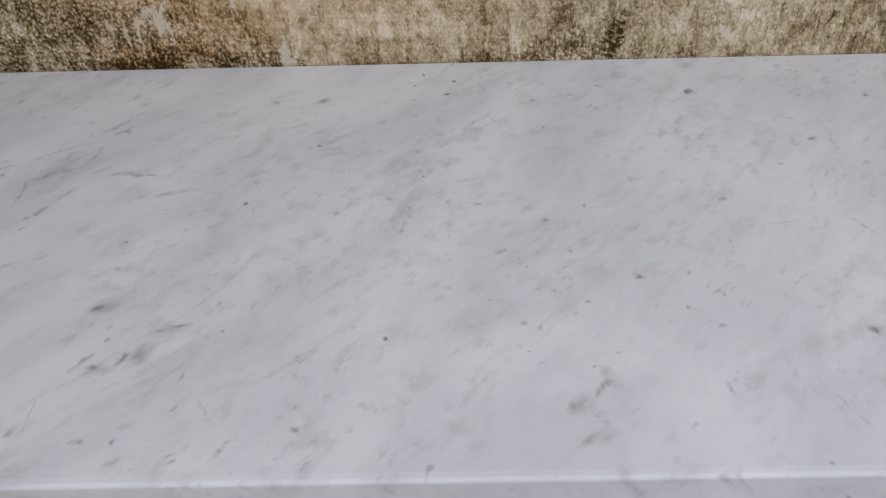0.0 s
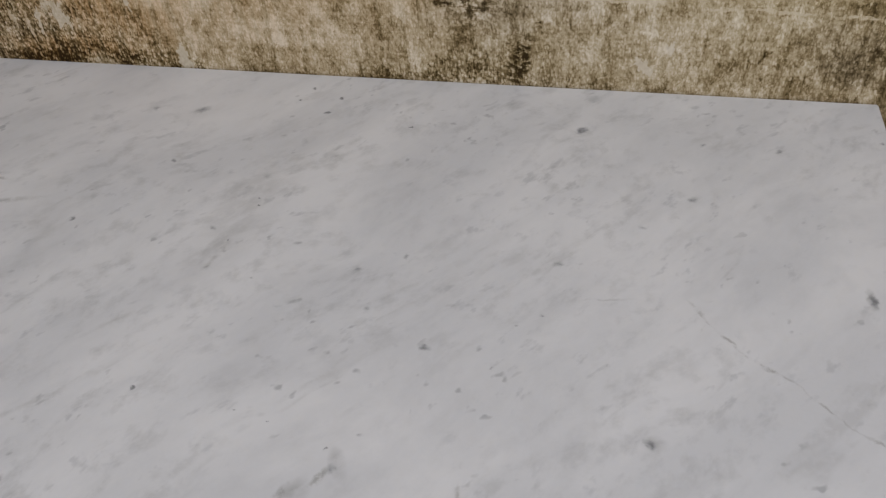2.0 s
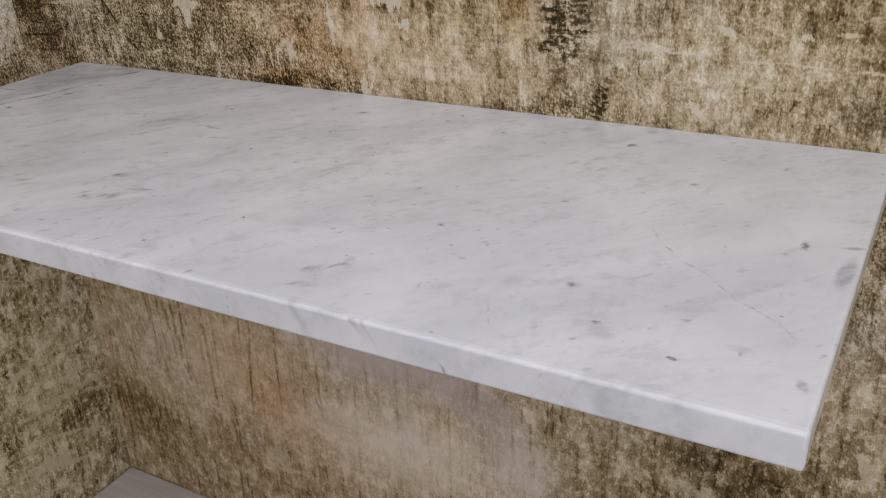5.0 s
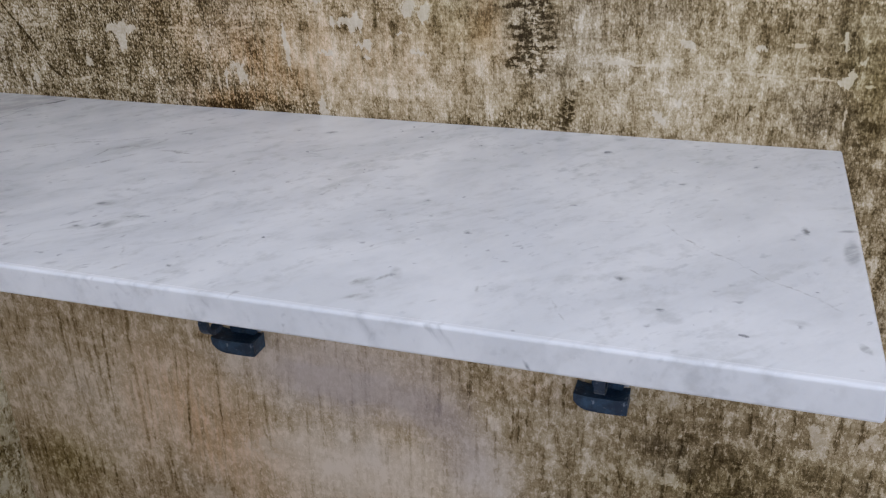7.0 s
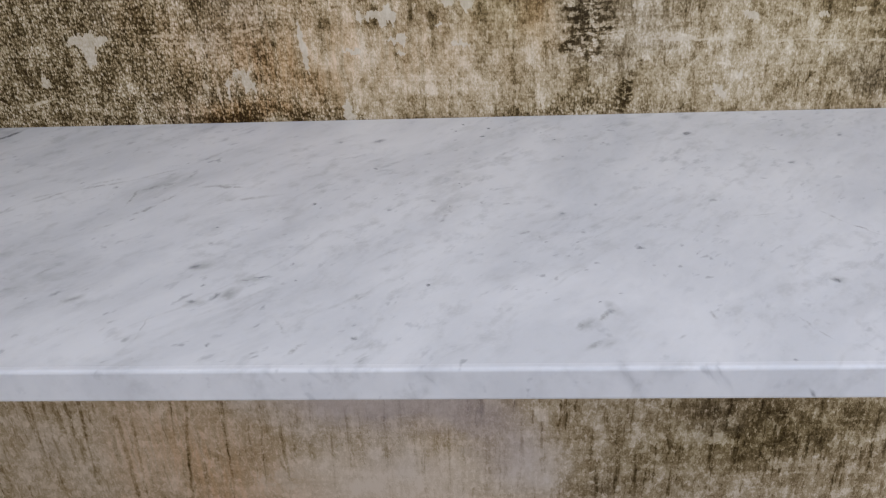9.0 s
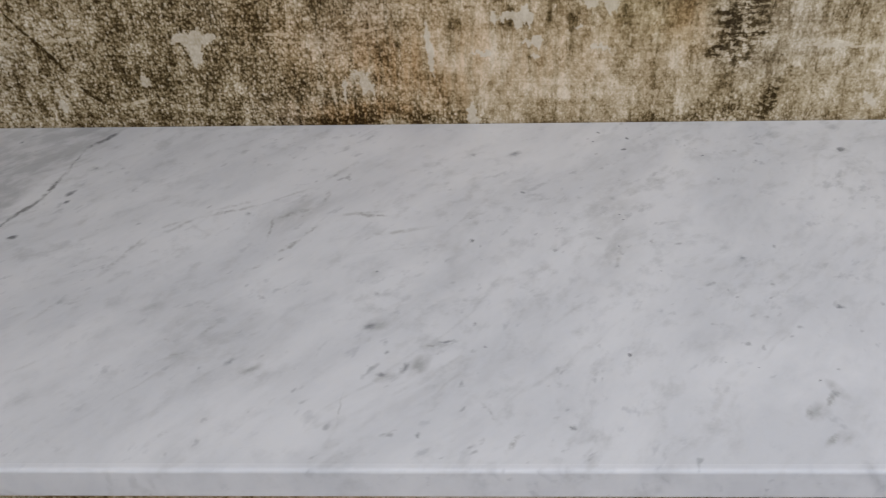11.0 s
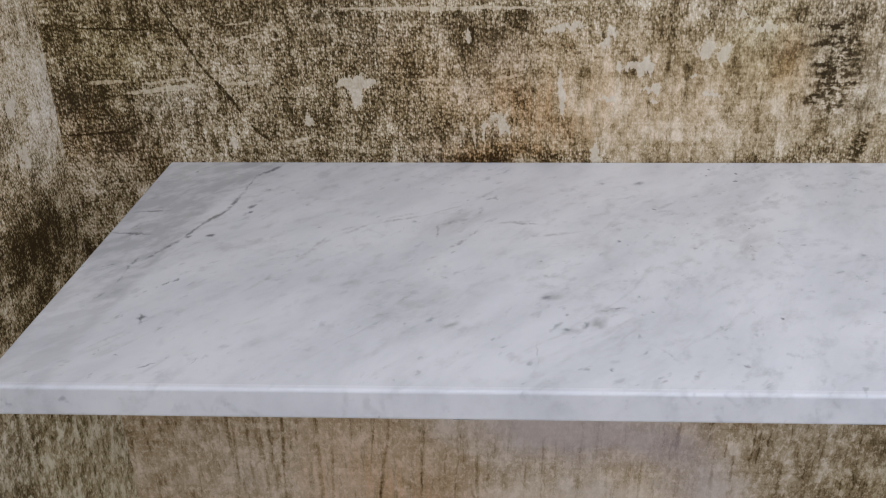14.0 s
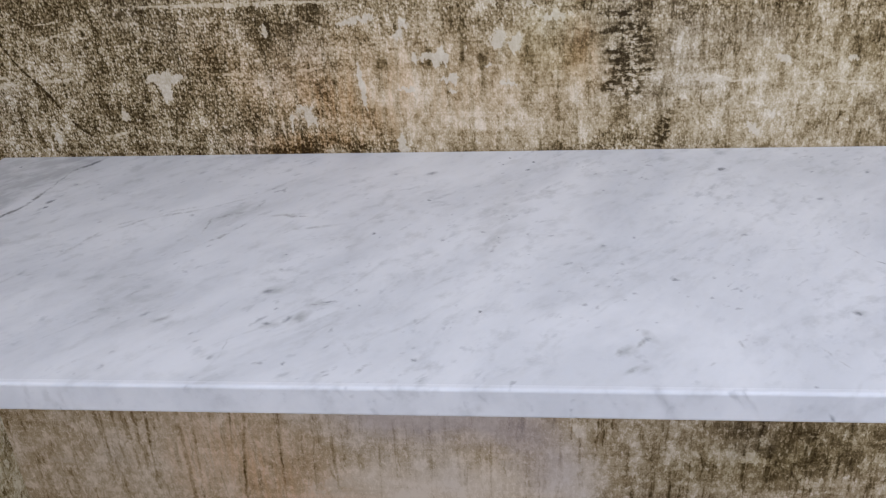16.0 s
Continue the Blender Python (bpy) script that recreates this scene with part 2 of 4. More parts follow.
PAPER_CLOUDS = [
    (-0.088, 0.971, 0.1341, 0.0865, -63, -0.27), (0.248, 0.964, 0.1528, 0.0946, -9, -0.08), (0.09, 1, 0.06, 0.04, 20, 0.12), (0.05, 1.08, 0.2, 0.06, 0, -0.14),
    (0.672, 0.94, 0.1768, 0.0746, -5, 0.13), (0.992, 0.964, 0.1834, 0.0905, 10, 0.07), (1.238, 0.877, 0.2212, 0.0647, -78, -0.07), (-0.172, 0.782, 0.146, 0.0764, -67, -0.25),
    (0.9, 0.98, 0.16, 0.08, 0, 0.1), (0.6, 0.955, 0.14, 0.06, 0, 0.06), (0.64, 1.04, 0.22, 0.08, 0, 0.06), (0.42, 1.05, 0.1, 0.06, 0, -0.14),
    (0.42, 0.897, 0.1, 0.02, 0, -0.26), (0.58, 0.93, 0.1, 0.05, 0, 0.08), (0.511, 0.974, 0.2176, 0.0939, -10, 0.09),
]
PAPER_LOW_CLOUDS = [
    (0.53, 0.474, 0.2379, 0.1165, -1, 0.34), (0.604, 0.311, 0.239, 0.1035, 4, 0.42), (0.774, 0.358, 0.1174, 0.0626, -85, 0.32), (-0.053, 0.172, 0.1574, 0.0957, -34, -0.14),
    (0.56, 0.24, 0.26, 0.12, 0, 0.22), (0.4, 0.26, 0.15, 0.1, 0, 0.16), (1.15, 0.42, 0.27, 0.15, 3, -0.26), (0.9, 0.3, 0.12, 0.1, 90, -0.1),
    (0.162, 0.354, 0.3966, 0.1787, 7, 0.27),
]
PAPER_PALE = [
    (0.249, 0.995, 0.0365, 0.0097, 0, 1), (0.247, 0.983, 0.0257, 0.0098, -87, 1), (0.188, 0.946, 0.0096, 0.0085, -39, 1), (0.085, 0.915, 0.0079, 0.0071, -31, 0.9),
    (0.024, 0.899, 0.0085, 0.0034, 61, 0.6), (0.388, 1.053, 0.0149, 0.0075, -85, 0.9), (0.506, 0.977, 0.0508, 0.0045, -85, 1), (0.552, 0.9, 0.0177, 0.0083, -83, 0.9),
    (0.431, 0.942, 0.0275, 0.0133, -54, 0.75), (0.41, 0.934, 0.023, 0.0037, 85, 0.7), (0.508, 1.062, 0.0411, 0.0069, 9, 0.9), (0.593, 1.011, 0.0286, 0.0134, -7, 0.8),
    (0.609, 1.014, 0.0162, 0.0102, -73, 0.8), (0.558, 1.05, 0.019, 0.0135, 73, 0.6), (0.614, 0.986, 0.0116, 0.0052, -7, 0.9), (0.563, 0.974, 0.0122, 0.0052, -3, 0.9),
]
PAPER_CHIPS = [
    (0.677, 1.034, 0.0165, 0.0139, 35, 0.8), (0.7, 1.028, 0.0182, 0.0128, 88, 0.7), (0.747, 1.06, 0.0312, 0.0092, 6, 0.6), (0.62, 0.971, 0.0142, 0.0045, 0, 0.7),
    (0.693, 0.978, 0.0192, 0.0074, -10, 0.6), (0.718, 1.075, 0.0138, 0.0044, -11, 0.7), (0.665, 1.002, 0.0117, 0.0053, 10, 0.7), (0.992, 0.916, 0.0165, 0.009, -55, 0.7),
    (1.02, 1.003, 0.0142, 0.0075, -5, 0.7), (1.192, 0.968, 0.0157, 0.0074, -7, 0.9), (1.186, 1.01, 0.0149, 0.0045, -72, 0.9), (1.196, 0.977, 0.0124, 0.0053, -77, 0.9),
    (1.102, 1.002, 0.0122, 0.0045, -3, 0.7), (1.014, 0.934, 0.0094, 0.004, -69, 0.7), (1.207, 0.99, 0.0058, 0.006, 21, 0.7), (0.622, 0.986, 0.0149, 0.0091, -3, 0.6),
]
PAPER_SCRATCHES = [
    (0.354, 1.085, 0.16, 0.003, 0, 1), (-0.066, 0.996, 0.0372, 0.003, 3, 0.8), (0.002, 0.986, 0.0652, 0.0045, 6, 0.8), (0.011, 0.997, 0.0447, 0.003, 5, 0.6),
    (0.371, 0.988, 0.0567, 0.0015, -1, 0.9), (0.441, 1.002, 0.0191, 0.0022, 8, 0.9), (0.34, 0.997, 0.0196, 0.0022, 4, 0.7), (0.106, 0.994, 0.027, 0.003, 1, 0.7),
    (0.174, 0.92, 0.031, 0.0037, 11, 0.5), (0.851, 0.988, 0.0358, 0.0015, 0, 0.8), (0.936, 0.978, 0.0345, 0.003, -2, 0.9), (0.984, 0.977, 0.0297, 0.0022, 3, 0.8),
    (1.101, 0.972, 0.0338, 0.0022, -1, 1), (1.054, 0.972, 0.0182, 0.0022, 2, 0.6), (1.166, 0.97, 0.0155, 0.0022, -2, 0.9), (1.138, 1.006, 0.0155, 0.003, 0, 0.8),
]
PAPER_LINES = [
    (1.217, 0.964, 0.0068, 0.0022, -6, 0.8), (0.397, 0.932, 0.0257, 0.0022, -87, 0.8), (0.382, 0.932, 0.0205, 0.0022, -81, 0.7), (0.111, 1.05, 0.0359, 0.0022, 16, 0.6),
    (0.106, 1.068, 0.0339, 0.0015, 5, 0.5), (1.196, 0.928, 0.0196, 0.0022, -88, 0.6), (1.272, 0.604, 0.0429, 0.0023, 7, 0.8), (1.243, 0.662, 0.0133, 0.0024, 15, 0.6),
    (0.136, 0.326, 0.1389, 0.002, 28, 0.5), (0.294, 0.15, 0.0592, 0.0064, 7, 0.8), (0.434, 0.297, 0.0601, 0.0044, 3, 0.5), (0.148, 0.344, 0.0593, 0.0028, 23, 0.5),
]
PAPER_BLACK = [
    (0.818, 1.062, 0.0331, 0.0045, 1, 1), (0.843, 1.036, 0.0169, 0.0071, -67, 1), (0.816, 1.041, 0.0223, 0.0045, 3, 0.8), (0.842, 0.992, 0.0366, 0.0046, 5, 1),
    (0.813, 0.973, 0.0121, 0.008, 63, 1), (0.839, 0.966, 0.0183, 0.0054, 6, 1), (0.826, 1.015, 0.0259, 0.0037, -7, 0.7), (0.885, 0.913, 0.0196, 0.0068, 88, 0.8),
    (0.504, 0.898, 0.0074, 0.0075, 0, 1), (0.142, 0.927, 0.0088, 0.0064, -58, 0.9), (0.156, 1.052, 0.0075, 0.0054, -85, 0.8), (0.899, 0.95, 0.0054, 0.0047, 60, 0.7),
    (1.178, 0.992, 0.0053, 0.0048, 40, 0.8), (1.19, 1.012, 0.0123, 0.0054, 81, 0.9), (1.046, 0.942, 0.0072, 0.0037, 41, 0.6), (1.096, 0.929, 0.0094, 0.0047, 69, 0.6),
]
PAPER_CRACKS = [
    (0.034, 1.055, 0.0535, 0.0023, -61, 1), (0.078, 0.988, 0.0555, 0.0027, -53, 1), (0.124, 0.928, 0.021, 0.0032, -42, 0.9), (-0.056, 1.063, 0.0709, 0.0015, -2, 1),
    (-0.093, 0.928, 0.0514, 0.0022, 4, 0.7), (-0.044, 0.936, 0.0163, 0.0017, 30, 0.6), (0.104, 0.426, 0.1548, 0.0037, -93, 0.48), (0.158, 0.344, 0.1937, 0.0053, -90, 0.54),
    (0.177, 0.357, 0.1379, 0.0037, -93, 0.48), (0.256, 0.364, 0.1958, 0.0044, -97, 0.48), (0.316, 0.334, 0.1276, 0.0037, -92, 0.42), (0.084, 0.44, 0.0938, 0.0045, -90, 0.48),
    (0.028, 0.398, 0.1208, 0.0037, -91, 0.36), (0.478, 0.373, 0.0459, 0.0038, -90, 0.36), (0.243, 0.434, 0.1249, 0.0022, -96, 0.36), (0.107, 0.16, 0.0694, 0.0041, -79, 0.36),
]
PAPER_LOW_PALE = [
    (0.292, 0.178, 0.049, 0.0448, -15, 0.8), (0.407, 0.306, 0.0694, 0.0363, 7, 0.5), (-0.058, 0.35, 0.038, 0.0116, 5, 0.6), (1.231, 0.49, 0.0493, 0.0133, -60, 0.7),
    (1.298, 0.498, 0.0244, 0.0153, 14, 0.7), (1.037, 0.528, 0.037, 0.0156, -69, 0.7), (1.088, 0.52, 0.0159, 0.0122, -36, 0.7), (1.048, 0.386, 0.0188, 0.0099, 60, 0.6),
    (0.566, 0.335, 0.0695, 0.0367, -8, 0.4), (0.792, 0.35, 0.0348, 0.0156, 68, 0.5), (1.231, 0.744, 0.0128, 0.0082, -3, 0.5), (1.239, 0.696, 0.0136, 0.0067, -27, 0.5),
    (0.57, 0.24, 0.071, 0.0382, -4, 0.5), (0.678, 0.359, 0.0173, 0.0137, 39, 0.6), (0.848, 0.48, 0.0186, 0.0104, -19, 0.5), (1.132, 0.403, 0.0208, 0.0103, -54, 0.5),
]
PAPER_LOW_DARK = [
    (1.126, 0.543, 0.0365, 0.009, 4, 1), (0.988, 0.36, 0.0298, 0.0218, -52, 0.6), (1.137, 0.429, 0.0406, 0.0218, -4, 0.6), (1.273, 0.668, 0.03, 0.0105, 54, 0.7),
    (1.069, 0.464, 0.0257, 0.0143, -2, 0.6), (0.898, 0.387, 0.0544, 0.0093, -76, 0.5), (0.559, 0.514, 0.0138, 0.0097, -11, 0.6), (1.291, 0.557, 0.0249, 0.0104, -49, 0.6),
    (0.07, 0.403, 0.0253, 0.0092, 48, 0.8), (1.186, 0.484, 0.0287, 0.0131, -27, 0.5),
]
PAPER_RUST = [
    (0.58, 0.975, 0.30, 0.11, -4, 0.6), (0.40, 0.99, 0.20, 0.12, 0, 0.4),
    (0.42, 0.904, 0.1005, 0.0249, -4, 1.3), (0.776, 1.019, 0.0634, 0.0451, -62, 0.8), (0.473, 0.948, 0.092, 0.0508, -25, 0.6), (0.308, 1.028, 0.0676, 0.0499, -65, 0.25),
    (0.284, 0.329, 0.2392, 0.1324, -49, 1.0), (0.853, 0.502, 0.0894, 0.0415, 10, 0.4), (0.148, 0.302, 0.1233, 0.0537, -90, 0.4), (-0.088, 0.919, 0.106, 0.0637, -12, 0.45),
]
PAPER_OLIVE = [
    (-0.056, 1.047, 0.1328, 0.0767, -13, 0.5), (1.217, 0.972, 0.1071, 0.0491, -79, 0.7), (-0.04, 0.172, 0.1536, 0.1072, 8, 1.0), (1.132, 0.392, 0.29, 0.0775, 10, 0.5),
    (1.13, 0.994, 0.1674, 0.0969, -9, 0.2), (0.75, 1.03, 0.09, 0.07, 10, 0.6),
]
PAPER_CALM = [
    (0.66, 1.0, 0.34, 0.14, 0, 0.5), (0.98, 1.0, 0.36, 0.16, 0, 0.45),
    (0.667, 0.948, 0.2121, 0.0819, -4, 0.9), (1.005, 0.972, 0.2047, 0.0903, 1, 0.7), (0.602, 0.922, 0.1062, 0.0445, -4, 0.4), (1.107, 0.945, 0.2821, 0.1327, -10, 0.8),
    (1.245, 0.864, 0.2431, 0.0867, -80, 0.6),
]
STAINS = [
    (1.183, -0.292, 0.0355, 0.0096, 85, 0.9), (1.184, -0.244, 0.0138, 0.0047, 18, 0.7), (1.176, -0.458, 0.0105, 0.005, -72, 0.8), (1.147, -0.252, 0.015, 0.0047, -90, 0.7),
]
PAPER_LILAC = [
    (0.534, 0.476, 0.2454, 0.1074, 0, 1.0), (0.742, 0.383, 0.1621, 0.0799, -60, 0.8), (0.579, 0.442, 0.2008, 0.0533, -4, 0.8),
]

# the left wall's own marks, in metres from the corner and up
SIDE_CLOUDS = [
    (-0.10, 1.05, 0.35, 0.15, 90, 0.12), (-0.12, 0.35, 0.22, 0.14, 70, 0.10), (-0.34, 0.45, 0.25, 0.12, 80, -0.15),
    (-0.08, 0.20, 0.10, 0.07, 30, -0.22), (-0.25, 0.12, 0.16, 0.08, 20, 0.10), (-0.10, 0.64, 0.12, 0.07, 0, -0.15), (-0.03, 1.0, 0.14, 0.07, 80, 0.22), (-0.12, 0.82, 0.12, 0.10, 0, -0.40), (-0.1, 0.22, 0.26, 0.16, 60, 0.12),
]
SIDE_SCRATCHES = [
    (-0.092, 0.25, 0.1499, 0.0082, -1, 0.9), (-0.122, 0.35, 0.129, 0.0053, 1, 0.5), (-0.168, 0.124, 0.1458, 0.007, -21, 0.7), (-0.136, 0.178, 0.0867, 0.0064, -20, 0.7),
    (-0.176, 0.295, 0.0478, 0.0051, -13, 0.6), (-0.007, 0.119, 0.0854, 0.0047, -95, 0.8), (-0.17, 0.072, 0.0703, 0.0049, -21, 0.6), (-0.032, 0.224, 0.0468, 0.0071, -25, 0.7),
]
SIDE_PALE = [
    (-0.162, 0.138, 0.0683, 0.0286, -20, 0.8), (-0.172, 0.229, 0.0494, 0.0152, -10, 0.7), (-0.065, 0.142, 0.0425, 0.0229, 10, 0.6), (-0.1, 0.996, 0.0263, 0.0216, 26, 0.7),
    (0.008, 1.019, 0.0467, 0.031, 53, 0.6), (-0.182, 0.342, 0.044, 0.0185, -4, 0.5), (-0.076, 0.283, 0.0578, 0.0202, 7, 0.6), (-0.101, 0.934, 0.0424, 0.0183, -59, 0.5),
]
SIDE_BLACK = [
    (-0.027, 0.171, 0.0306, 0.0246, -68, 0.9), (-0.024, 0.099, 0.015, 0.01, -54, 1), (-0.242, 0.208, 0.0678, 0.0188, -96, 0.9), (-0.174, 0.448, 0.0398, 0.012, -91, 0.9),
    (-0.17, 0.228, 0.0261, 0.0212, -159, 0.6), (-0.132, 0.091, 0.0278, 0.0168, -6, 0.6), (-0.138, 0.37, 0.0388, 0.0117, -55, 0.5), (-0.204, 0.356, 0.0432, 0.0127, -89, 0.7),
]


def marble():
    n = Nodes("white_veined_marble")
    place = n.add("ShaderNodeTexCoord", out=3)
    # the veins run slanting down through the slab
    lean = n.math("SUBTRACT", n.add("ShaderNodeSeparateXYZ", place, out=2), 0.89)
    down = n.add("ShaderNodeCombineXYZ", n.math("MULTIPLY", lean, 0.55), n.math("MULTIPLY", lean, -0.35), 0.0)
    solid = n.vmath("ADD", place, down)
    flat = n.vmath("MULTIPLY", solid, (1, 1, 0))
    crisp = n.warp(n.warp(flat, 14.0, 0.004), 170.0, 0.007)
    loose = n.warp(n.warp(flat, 9.0, 0.014), 45.0, 0.009, 2.0)
    along = n.add("ShaderNodeMapping", n.warp(place, 5.0, 0.05), None, (0, 0, radians(-50)), (1, 1, 1), vector_type="POINT")
    grain = n.noise(place, 420.0, 3.0, 0.6)
    patch = n.noise(along, 8.0, 5.0, 0.6, stretch=(0.7, 1.6, 1))
    streak = n.noise(along, 26.0, 6.0, 0.60, stretch=(0.65, 1.75, 1.2))
    dust = n.noise(along, 70.0, 3.0, 0.55, stretch=(0.75, 1.35, 1))
    break_up = n.span(n.noise(place, 160.0, 3.0), 0.28, 0.60, 0.45, 1.0)
    jagged = n.warp(n.warp(flat, 18.0, 0.008), 110.0, 0.006, 4.0)
    main = n.marks(n.warp(n.warp(flat, 22.0, 0.005), 150.0, 0.006), VEINS_LEFT)
    main = n.math("MULTIPLY", n.span(main, 0.06, 0.7), n.span(n.noise(place, 120.0, 4.0, 0.65), 0.37, 0.56, 0.15, 1.0))
    vein = n.marks(jagged, VEINS_MIDDLE)
    vein = n.marks(jagged, VEINS_RIGHT, vein)
    vein = n.marks(jagged, VEINS_FAINT, vein)
    speck = n.marks(crisp, SPECKS_LEFT)
    for rows in (SPECKS_MIDDLE, SPECKS_BACK, SPECKS_FRONT, SPECKS_RIGHT, SPECKS_FINE, EDGE_MARKS):
        speck = n.marks(crisp, rows, speck)
    cloud = n.marks(loose, CLOUDS)
    cloud = n.math("MULTIPLY", cloud, n.span(n.noise(along, 60.0, 5.0, 0.66, stretch=(0.75, 1.4, 1)), 0.36, 0.60, 0.40, 1.25))
    vein = n.math("MULTIPLY", n.span(vein, 0.05, 0.7), n.span(n.noise(place, 120.0, 4.0, 0.65), 0.38, 0.58, 0.12, 1.0))
    halo = n.span(speck, 0.0, 0.7)
    speck = n.math("MULTIPLY", n.span(speck, 0.15, 0.95), break_up)
    faint = n.math("MULTIPLY", n.span(streak, 0.50, 0.68), n.span(patch, 0.36, 0.60, 0.15, 1.0))
    ridge = n.math("ABSOLUTE", n.math("SUBTRACT", n.noise(along, 8.0, 4.0, 0.5, stretch=(0.45, 2.1, 1)), 0.5))
    ridge = n.math("MULTIPLY", n.span(ridge, 0.030, 0.0), n.span(n.noise(place, 13.0, 3.0), 0.47, 0.64))
    ridge = n.math("MULTIPLY", ridge, n.span(n.noise(place, 130.0, 3.0, 0.6), 0.36, 0.58, 0.3, 1.0))
    flecks = n.math("MULTIPLY", n.span(dust, 0.58, 0.72), n.span(n.noise(place, 16.0, 3.0), 0.42, 0.62, 0.1, 1.0))
    smudge = n.noise(along, 44.0, 5.0, 0.62, stretch=(0.85, 1.25, 1))
    smudge = n.math("MULTIPLY", n.span(smudge, 0.48, 0.74), n.span(n.noise(place, 6.0, 3.0), 0.40, 0.60, 0.2, 1.0))
    dots = n.math("MULTIPLY", n.span(n.noise(along, 85.0, 2.0, 0.5, stretch=(0.8, 1.25, 1)), 0.66, 0.78), n.span(n.noise(place, 14.0, 2.0), 0.45, 0.6, 0.1, 1.0))
    colour = n.mix(n.span(patch, 0.32, 0.68), (0.67, 0.675, 0.68), (0.57, 0.58, 0.593))
    # one corner of the slab, past the main vein, is greyer than the rest
    bent = n.warp(n.warp(flat, 22.0, 0.010), 150.0, 0.005)
    across, back = (n.add("ShaderNodeSeparateXYZ", bent, out=i) for i in range(2))
    edge = n.math("MULTIPLY_ADD", back, 0.09, n.math("MULTIPLY_ADD", n.math("EXPONENT", n.math("MULTIPLY", back, 14.3)), 0.06, 0.105))
    past = n.math("SUBTRACT", edge, across)
    corner = n.math("MULTIPLY", n.span(past, -0.004, 0.010), n.span(past, 0.17, 0.02, 0.6, 1.0))
    corner = n.math("MULTIPLY", corner, n.span(back, -0.46, -0.26, 0.5, 1.0))
    corner = n.math("MULTIPLY", corner, n.span(n.noise(along, 38.0, 5.0, 0.62, stretch=(0.75, 1.4, 1)), 0.36, 0.60, 0.30, 1.05))
    colour = n.mix(n.math("MULTIPLY", grain, 0.10), colour, (0.82, 0.82, 0.83))
    colour = n.mix(n.math("MULTIPLY", faint, 0.18), colour, (0.40, 0.405, 0.41))
    colour = n.mix(n.math("MULTIPLY", smudge, 0.40), colour, (0.33, 0.335, 0.335))
    colour = n.mix(n.math("MULTIPLY", ridge, 0.22), colour, (0.31, 0.31, 0.30))
    colour = n.mix(n.math("MULTIPLY", flecks, 0.36), colour, (0.30, 0.31, 0.33))
    colour = n.mix(n.math("MULTIPLY", dots, 0.50), colour, (0.22, 0.225, 0.24))
    colour = n.mix(n.math("MINIMUM", n.math("MULTIPLY", cloud, 0.80), 0.75), colour, (0.315, 0.315, 0.31))
    colour = n.mix(n.math("MULTIPLY", corner, 0.62), colour, (0.345, 0.35, 0.355))
    colour = n.mix(n.math("MULTIPLY", vein, 0.62), colour, (0.255, 0.25, 0.235))
    colour = n.mix(n.math("MULTIPLY", main, 0.85), colour, (0.17, 0.17, 0.168))
    stain = n.math("MULTIPLY", n.span(n.marks(n.warp(flat, 160.0, 0.004), STAINS), 0.05, 0.55), n.span(n.noise(along, 120.0, 3.0, 0.6, stretch=(0.3, 2.2, 1)), 0.35, 0.6, 0.5, 1.0))
    colour = n.mix(n.math("MULTIPLY", stain, 0.62), colour, (0.26, 0.265, 0.27))
    colour = n.mix(n.math("MULTIPLY", halo, 0.40), colour, (0.28, 0.29, 0.31))
    colour = n.mix(n.math("MULTIPLY", speck, 0.75), colour, (0.10, 0.105, 0.11))
    rough = n.span(n.noise(flat, 30.0, 3.0), 0.3, 0.7, 0.14, 0.22)
    # the front edge and its arris are honed, not polished
    rough = n.math("MAXIMUM", rough, n.span(n.add("ShaderNodeSeparateXYZ", place, out=1), -0.4985, -0.5015, 0.0, 0.85))
    n.shader.inputs["Subsurface Weight"].default_value = 0.12
    n.shader.inputs["Subsurface Radius"].default_value = (0.012, 0.011, 0.010)
    n.shader.inputs["Subsurface Scale"].default_value = 0.5
    return n.done(colour, rough, None, 0.5)


